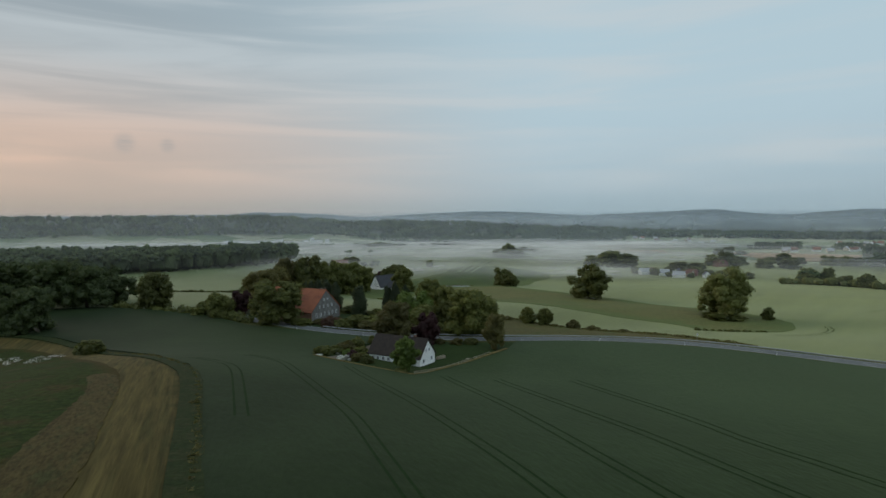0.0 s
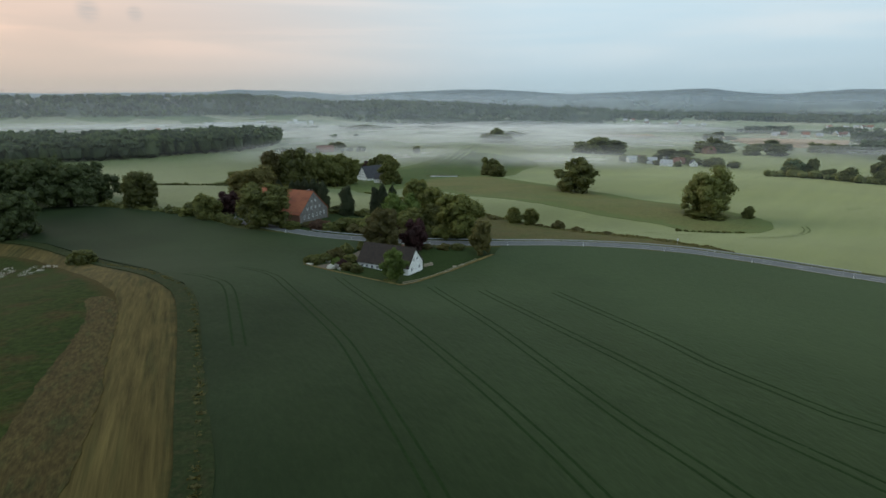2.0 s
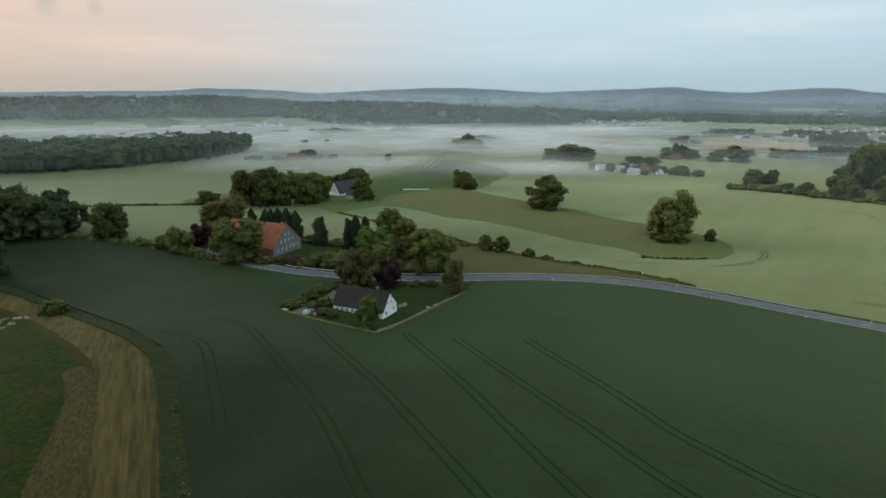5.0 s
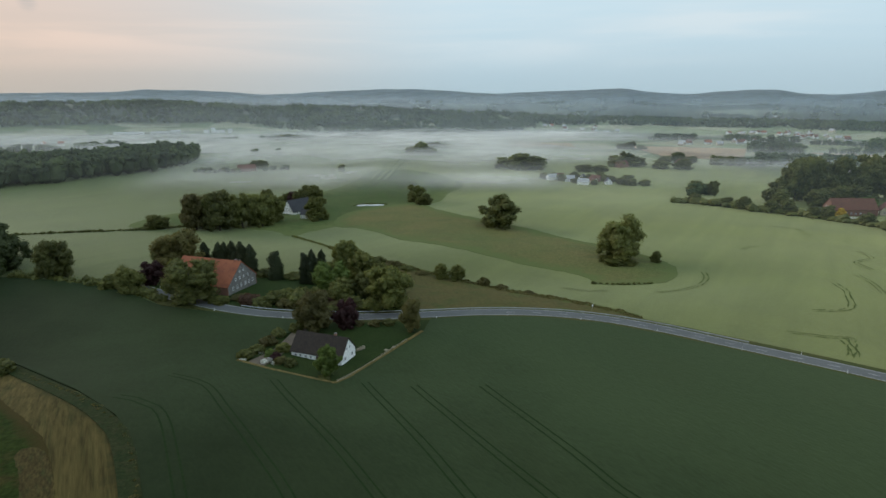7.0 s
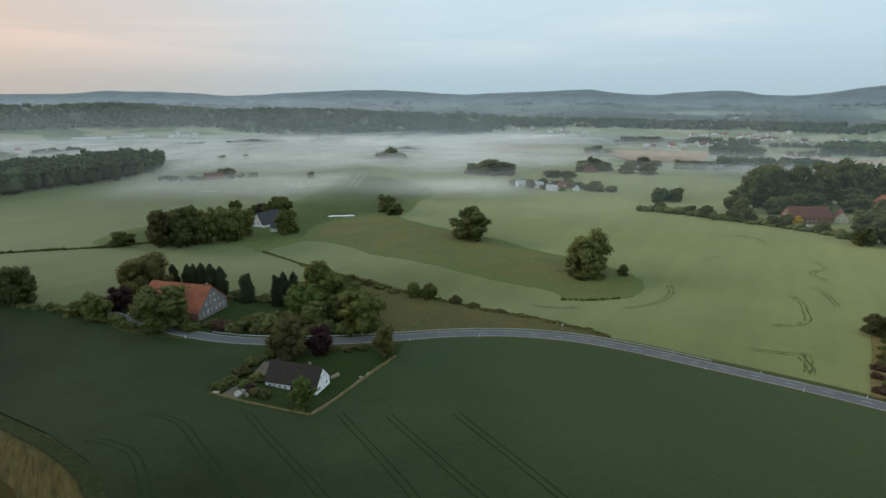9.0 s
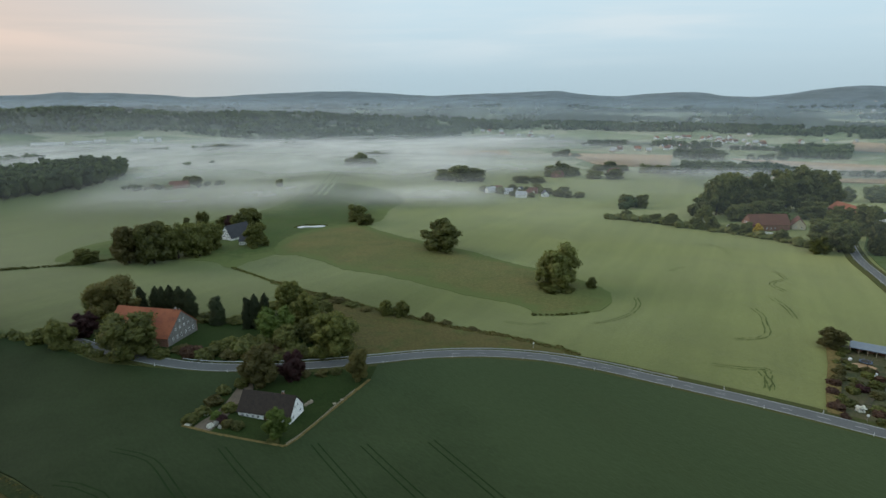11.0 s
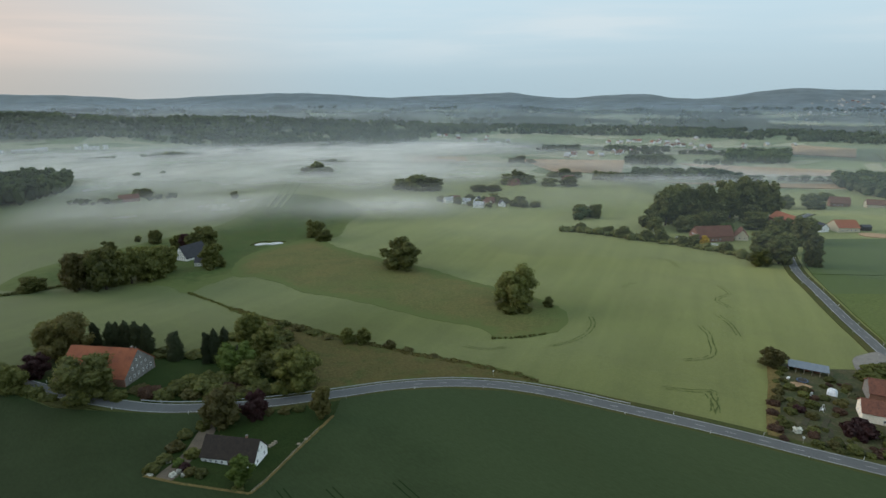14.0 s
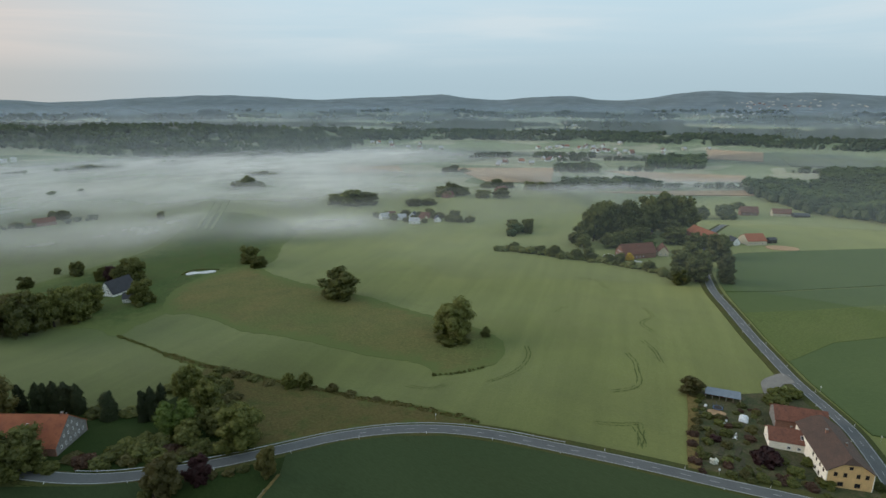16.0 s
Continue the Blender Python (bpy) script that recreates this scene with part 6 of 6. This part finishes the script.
# ---------------------------------------------------------------- the cottage's garden
ribbon("border_strip", [(-36, 161.5), (-27, 155.8), (-17, 150.7), (-8, 146)], -.55, .55, .66, MAT["dry_tan"], label="strip of dry grass round the lawn", category="border", kind="structure", smooth=False, step=2)
ribbon("border_strip", [(-8, 146), (-4.5, 150.3), (5.2, 164.2), (19.8, 181.2)], -.55, .55, .66, MAT["dry_tan"], label="strip of dry grass round the lawn", category="border", kind="structure", smooth=False, step=2)


def board_fence(pts, label):
    ob = new("garden_fence")
    line = []
    for (x, y), (u, v) in zip(pts, pts[1:]):
        n = max(1, int(math.hypot(u - x, v - y) / 2.4))
        line += [(x + (u - x) * k / n, y + (v - y) * k / n) for k in range(n)]
    line.append(pts[-1])
    bm = bmesh.new()
    box(bm, -.06, .06, -.06, .06, -.3, 1.0)
    p0 = link("post", bm, MAT["wood_pale"], ob)
    for i, (x, y) in enumerate(line):
        p = p0 if not i else new("post", p0.data)
        p.parent = ob
        p.matrix_basis = pose(x, y, height(x, y) + .2)
    for i, ((x, y), (u, v)) in enumerate(zip(line, line[1:])):
        for h in (.55, .95):
            bm = bmesh.new()
            a, b = Vector((x, y, height(x, y) + h + .2)), Vector((u, v, height(u, v) + h + .2))
            prism(bm, [a + Vector((0, 0, -.07)), b + Vector((0, 0, -.07)), b + Vector((0, 0, .07)), a + Vector((0, 0, .07))], Vector((v - y, x - u, 0)).normalized() * .04)
            link("rail", bm, MAT["wood_pale"], ob)
    return tagged(ob, label, "fence")


board_fence([(-7.4, 146.8), (-4, 151.2), (5.6, 165), (14, 175)], "low pale wooden fence along the lawn")
shrubs = [(-34, 164, 3.4, 4.2, "leaf_mid"), (-31.5, 169, 3.0, 4, "leaf_dark"), (-29, 175, 3.6, 4.4, "leaf_olive"), (-27, 182, 3.2, 4, "leaf_dark"), (-24, 160.5, 3.2, 3.6, "leaf_olive"), (-21, 159, 3.0, 3.4, "leaf_dark"), (-27.5, 166, 2.8, 3.2, "leaf_light"), (-24, 170.5, 3.6, 4.0, "leaf_dark"), (-20, 190, 3, 4, "leaf_dark"), (4, 189, 2.6, 4, "leaf_olive"), (9, 189.5, 2.4, 4, "leaf_dark"), (-1, 190, 2.4, 3.5, "leaf_olive"), (-11, 149.5, 1.6, 3.4, "leaf_dark"), (-14, 190, 3.2, 4, "leaf_olive"), (-22, 186, 3.4, 4, "leaf_mid"), (-16, 176, 3.0, 4.0, "leaf_dark")]
for x, y, h, w, leaf in shrubs:
    tree("bush", leaf, x, y, h, w, "leafy shrub in the cottage garden", "shrub", "cottage shrubs", category="shrub")
for x, y, h, w in ((-28.4, 160.4, 1.5, 1.9), (-27, 161.8, 1.7, 1.7), (-25.6, 160, 1.2, 1.5), (-34.6, 161.8, 1.2, 1.8), (-30.5, 168.5, 1.3, 1.6)):
    tree("bush", "leaf_white", x, y, h, w, "low shrub covered in white blossom", "shrub", "white shrubs", category="shrub")
tree("bush", "leaf_purple", -25.5, 163, 3.0, 3.0, "dark red-leaved shrub beside the cottage", "shrub", category="shrub")
patch("garden_path", [(-33, 160.5), (-28.5, 158), (-25, 166), (-22, 174), (-18, 184), (-20, 189), (-23, 185), (-27, 172)], .30, MAT["gravel_brown"], "brown gravel path beside the cottage", "path", step=2.0, smooth=True)


def terrace(x, y):
    ob = new("garden_table")
    ob.matrix_basis = pose(x, y, height(x, y) + .25)
    bm = bmesh.new()
    tube(bm, (0, 0, .70), (0, 0, .75), .6, .6, 14)
    link("tabletop", bm, MAT["wood_pale"], ob)
    for k in range(3):
        bm = bmesh.new()
        tube(bm, (.12 * math.cos(k * 2.1), .12 * math.sin(k * 2.1), .7), (.5 * math.cos(k * 2.1), .5 * math.sin(k * 2.1), 0), .03, .03, 6)
        link("leg", bm, MAT["wood_pale"], ob)
    return tagged(ob, "small round pale garden table on the lawn", "table")


terrace(7, 168.2)
terrace(9.5, 170)
bm = bmesh.new()
for k in range(9):
    box(bm, -1.6 + k * .36, -1.3 + k * .36, -.4, .4, 0, .5 + .5 * ((k * 37) % 10) / 10)
wp = link("wood_pile", bm, MAT["wood_pale"])
wp.matrix_basis = pose(-.8, 171, height(-.8, 171) + .2, 0, 0, 40)
tagged(wp, "stacked pale firewood beside the cottage gable", "wood pile")

# ---------------------------------------------------------------- the allotment beside the roadside farm
def open_shed():
    ob = new("open_shed")
    a = math.degrees(math.atan2(144.0 - 153.8, 200.9 - 191.8))
    ob.matrix_basis = pose(198.6, 151.2, 2.75, 0, 0, a)
    bm = bmesh.new()
    prism(bm, [(-6.9, -2.7, 2.35), (6.9, -2.7, 2.35), (6.9, 2.7, 3.1), (-6.9, 2.7, 3.1)], (0, 0, .14))
    roof = link("roof", bm, MAT["solar"], ob)
    for k in range(7):
        x = -6.6 + k * 2.2
        boxed("panel_seam", MAT["steel"], roof, x - .04, x + .04, -2.72, -2.6, 2.4, 2.55)
    for k in range(6):
        x = -6.6 + k * 2.64
        boxed("post", MAT["wood_pale"], ob, x - .1, x + .1, -2.5, -2.3, -.5, 2.4)
        boxed("post", MAT["wood_red"], ob, x - .1, x + .1, 2.3, 2.5, -.5, 3.0)
    boxed("back_wall", MAT["wood_red"], ob, -6.7, 6.7, 2.5, 2.6, -.5, 3.0)
    boxed("side_wall", MAT["wood_red"], ob, -6.8, -6.7, -2.4, 2.5, -.5, 2.4)
    for k in range(3):
        boxed("bench", MAT["wood_red"], ob, -4.6 + k * 3.4, -2.6 + k * 3.4, .6, 1.6, -.3, .9)
    return tagged(ob, "long open wooden shed with blue-grey panel roof", "shed")


open_shed()


def trampoline(x, y):
    ob = new("trampoline")
    ob.matrix_basis = pose(x, y, height(x, y) + .25)
    for nm, mat, r0, z0, z1 in (("pad_ring", "blue", 2.0, .78, .86), ("mat", "timber", 1.6, .80, .88)):
        bm = bmesh.new()
        tube(bm, (0, 0, z0), (0, 0, z1), r0, r0, 24)
        link(nm, bm, MAT[mat], ob)
    for k in range(6):
        c, s = math.cos(k * 1.047), math.sin(k * 1.047)
        bm = bmesh.new()
        tube(bm, (1.95 * c, 1.95 * s, -.1), (1.95 * c, 1.95 * s, 2.4), .03, .03, 6)
        link("pole", bm, MAT["blue"], ob)
    return tagged(ob, "round dark blue garden trampoline with net poles", "trampoline")


trampoline(189.4, 145.6)


def tarp_heap(x, y, w, d, h, label, mat="tarp"):
    rng = np.random.default_rng(int(x))
    n = 9
    v, f = [], []
    for j in range(n):
        for i in range(n):
            u, t = i / (n - 1) * 2 - 1, j / (n - 1) * 2 - 1
            r = max(abs(u), abs(t))
            v.append((u * w / 2, t * d / 2, h * (1 - r ** 3) * (1 + rng.normal(0, .16)) + (.0 if r < 1 else -.3)))
    f = [(j * n + i, j * n + i + 1, (j + 1) * n + i + 1, (j + 1) * n + i) for j in range(n - 1) for i in range(n - 1)]
    ob = new("tarpaulin", mesh_from("tarpaulin", v, f))
    ob.data.materials.append(MAT[mat])
    ob.matrix_basis = pose(x, y, height(x, y) + .25, 0, 0, 35)
    return tagged(ob, label, "tarpaulin")


tarp_heap(192.2, 135.6, 5.0, 3.6, 1.7, "crumpled white tarpaulin over a heap")
tarp_heap(197, 131.5, 4.5, 3.5, 1.2, "brown covered compost heap", "soil")


def swing_frame(x, y):
    ob = new("garden_swing")
    ob.matrix_basis = pose(x, y, height(x, y) + .25, 0, 0, 30)
    for s in (-1, 1):
        for q in (-1, 1):
            bm = bmesh.new()
            tube(bm, (s * 1.1, q * .8, -.1), (s * 1.1, 0, 2.0), .05, .05, 6)
            link("leg", bm, MAT["frame_white"], ob)
    bm = bmesh.new()
    tube(bm, (-1.2, 0, 2.0), (1.2, 0, 2.0), .06, .06, 6)
    link("crossbar", bm, MAT["frame_white"], ob)
    boxed("seat", MAT["frame_white"], ob, -.9, .9, -.3, .3, .5, .58)
    return tagged(ob, "white garden swing with a bench seat", "swing")


swing_frame(177.6, 127.6)
for x, y, w, d, h, lab, mt in ((181.4, 135.8, 1.0, 1.0, 1.1, "white water butt in the allotment", "tarp"), (184.5, 137.5, .8, .8, .8, "small pale crate in the allotment", "frame_white"), (187, 149.5, 1.4, .9, .7, "white garden chest beside the shed", "frame_white"), (171, 126, .7, .7, .6, "pale flower pot in the allotment", "plaster_cream")):
    bm = bmesh.new()
    box(bm, -w / 2, w / 2, -d / 2, d / 2, -.2, h)
    bmesh.ops.bevel(bm, geom=bm.edges[:], offset=.12, segments=2, affect="EDGES")
    b = link("garden_box", bm, MAT[mt])
    b.matrix_basis = pose(x, y, height(x, y) + .25, 0, 0, 20)
    tagged(b, lab, "box")
patch("sand_pit", [(184, 144), (187, 141), (190, 142), (188, 146), (185, 147)], .31, MAT["tan_field"], "sandy patch beside the trampoline", "sand", step=1.0)
for x, y, w, d, a in ((166, 124, 7, 1.6, 30), (171, 121, 7, 1.6, 30), (178, 131, 6, 1.6, 40), (186, 129, 7, 2, 35), (160, 115, 6, 1.5, 40), (167, 116, 6, 1.5, 40)):
    bm = bmesh.new()
    box(bm, -w / 2, w / 2, -d / 2, d / 2, -.3, .25)
    b = link("garden_bed", bm, MAT["bed"])
    b.matrix_basis = pose(x, y, height(x, y) + .22, 0, 0, a)
    tagged(b, "narrow vegetable bed of dark soil", "garden bed")
tree("bush", "leaf_purple", 175, 112.5, 6.0, 8.2, "large round dark red shrub before the white farm", "shrub", category="shrub")
tree("bush", "leaf_purple", 170, 130, 2.6, 3.4, "small dark red shrub in the allotment", "shrub", category="shrub")
tree("loose", "leaf_olive", 189.5, 160, 8, 11, "loose olive tree behind the allotment", seed=1)
rng_s = random.Random(4)
edge = [(190, 161), (168, 140), (147, 119.5), (153, 112.5), (160, 105), (168, 97), (178, 90), (184, 96), (182, 112), (182, 123), (192, 130), (203, 138), (206, 150)]
k = 0
while k < 78:
    x, y = rng_s.uniform(147, 206), rng_s.uniform(90, 161)
    if not inside(edge, x, y) or math.hypot(x - 189, y - 145) < 6 or math.hypot(x - 177.6, y - 127.6) < 3 or math.hypot(x - 192, y - 135.6) < 4 or math.hypot(x - 198, y - 151) < 8:
        continue
    s = rng_s.uniform(.5, 1.45)
    tree("bush", rng_s.choice(("leaf_mid", "leaf_dark", "leaf_olive", "leaf_dark", "leaf_rust", "leaf_olive")), x, y, 1.8 * s, 2.8 * s, "leafy garden shrub in the allotment", "shrub", "allotment shrubs", category="shrub")
    k += 1
for x, y, h, w in ((181, 95, 3.4, 4), (187, 106, 3, 4), (196, 88, 3.2, 4), (178, 104, 3.0, 5), (171, 101, 2.6, 4.5), (164, 106, 2.4, 4.5), (222, 142, 5, 8), (216, 140, 4, 8), (228, 140, 4, 7), (206, 88, 3, 3)):
    tree("bush", "leaf_mid", x, y, h, w, "green shrub beside the roadside farm", "shrub", "farm shrubs", category="shrub")
tree("bush", "leaf_white", 157.5, 119.8, 2.4, 2.4, "shrub with white and yellow blossom", "shrub", category="shrub")
ribbon("dry_strip", [(189, 159), (178, 148), (168, 139), (157, 129), (148, 120)], -2.4, 1.6, .5, MAT["dry_tan"], label="strip of dry brown grass beside the allotment", category="verge", kind="structure", smooth=False)
# hamlet garden details
tree("bush", "leaf_yellow", 328.5, 351, 7, 6.5, "shrub in bright yellow bloom beside brick gable", "shrub", category="shrub")
tree("bush", "leaf_white", 302, 371, 6, 6.5, "white flowering shrub in the field hedge", "shrub", category="shrub")
tree("bush", "leaf_white", 315, 359, 5.5, 8, "white flowering shrub beside the farm garden", "shrub", category="shrub")
tree("round", "leaf_light", 360, 362, 12, 12, "pale yellow-green tree between the farm roofs")
patch("yard", [(448, 312), (462, 300), (470, 306), (462, 320), (452, 322)], .5, MAT["tan_field"], "sandy farm yard beside the orange barn", "yard", step=4.0)
for x, y in ((310, 362), (330, 342)):
    bm = bmesh.new()
    box(bm, -3, 3, -.2, .2, -.3, 1.2)
    w = link("garden_wall", bm, MAT["plaster_white"])
    w.matrix_basis = pose(x, y, height(x, y), 0, 0, -50)
    tagged(w, "low white garden wall beside the hedge", "wall")
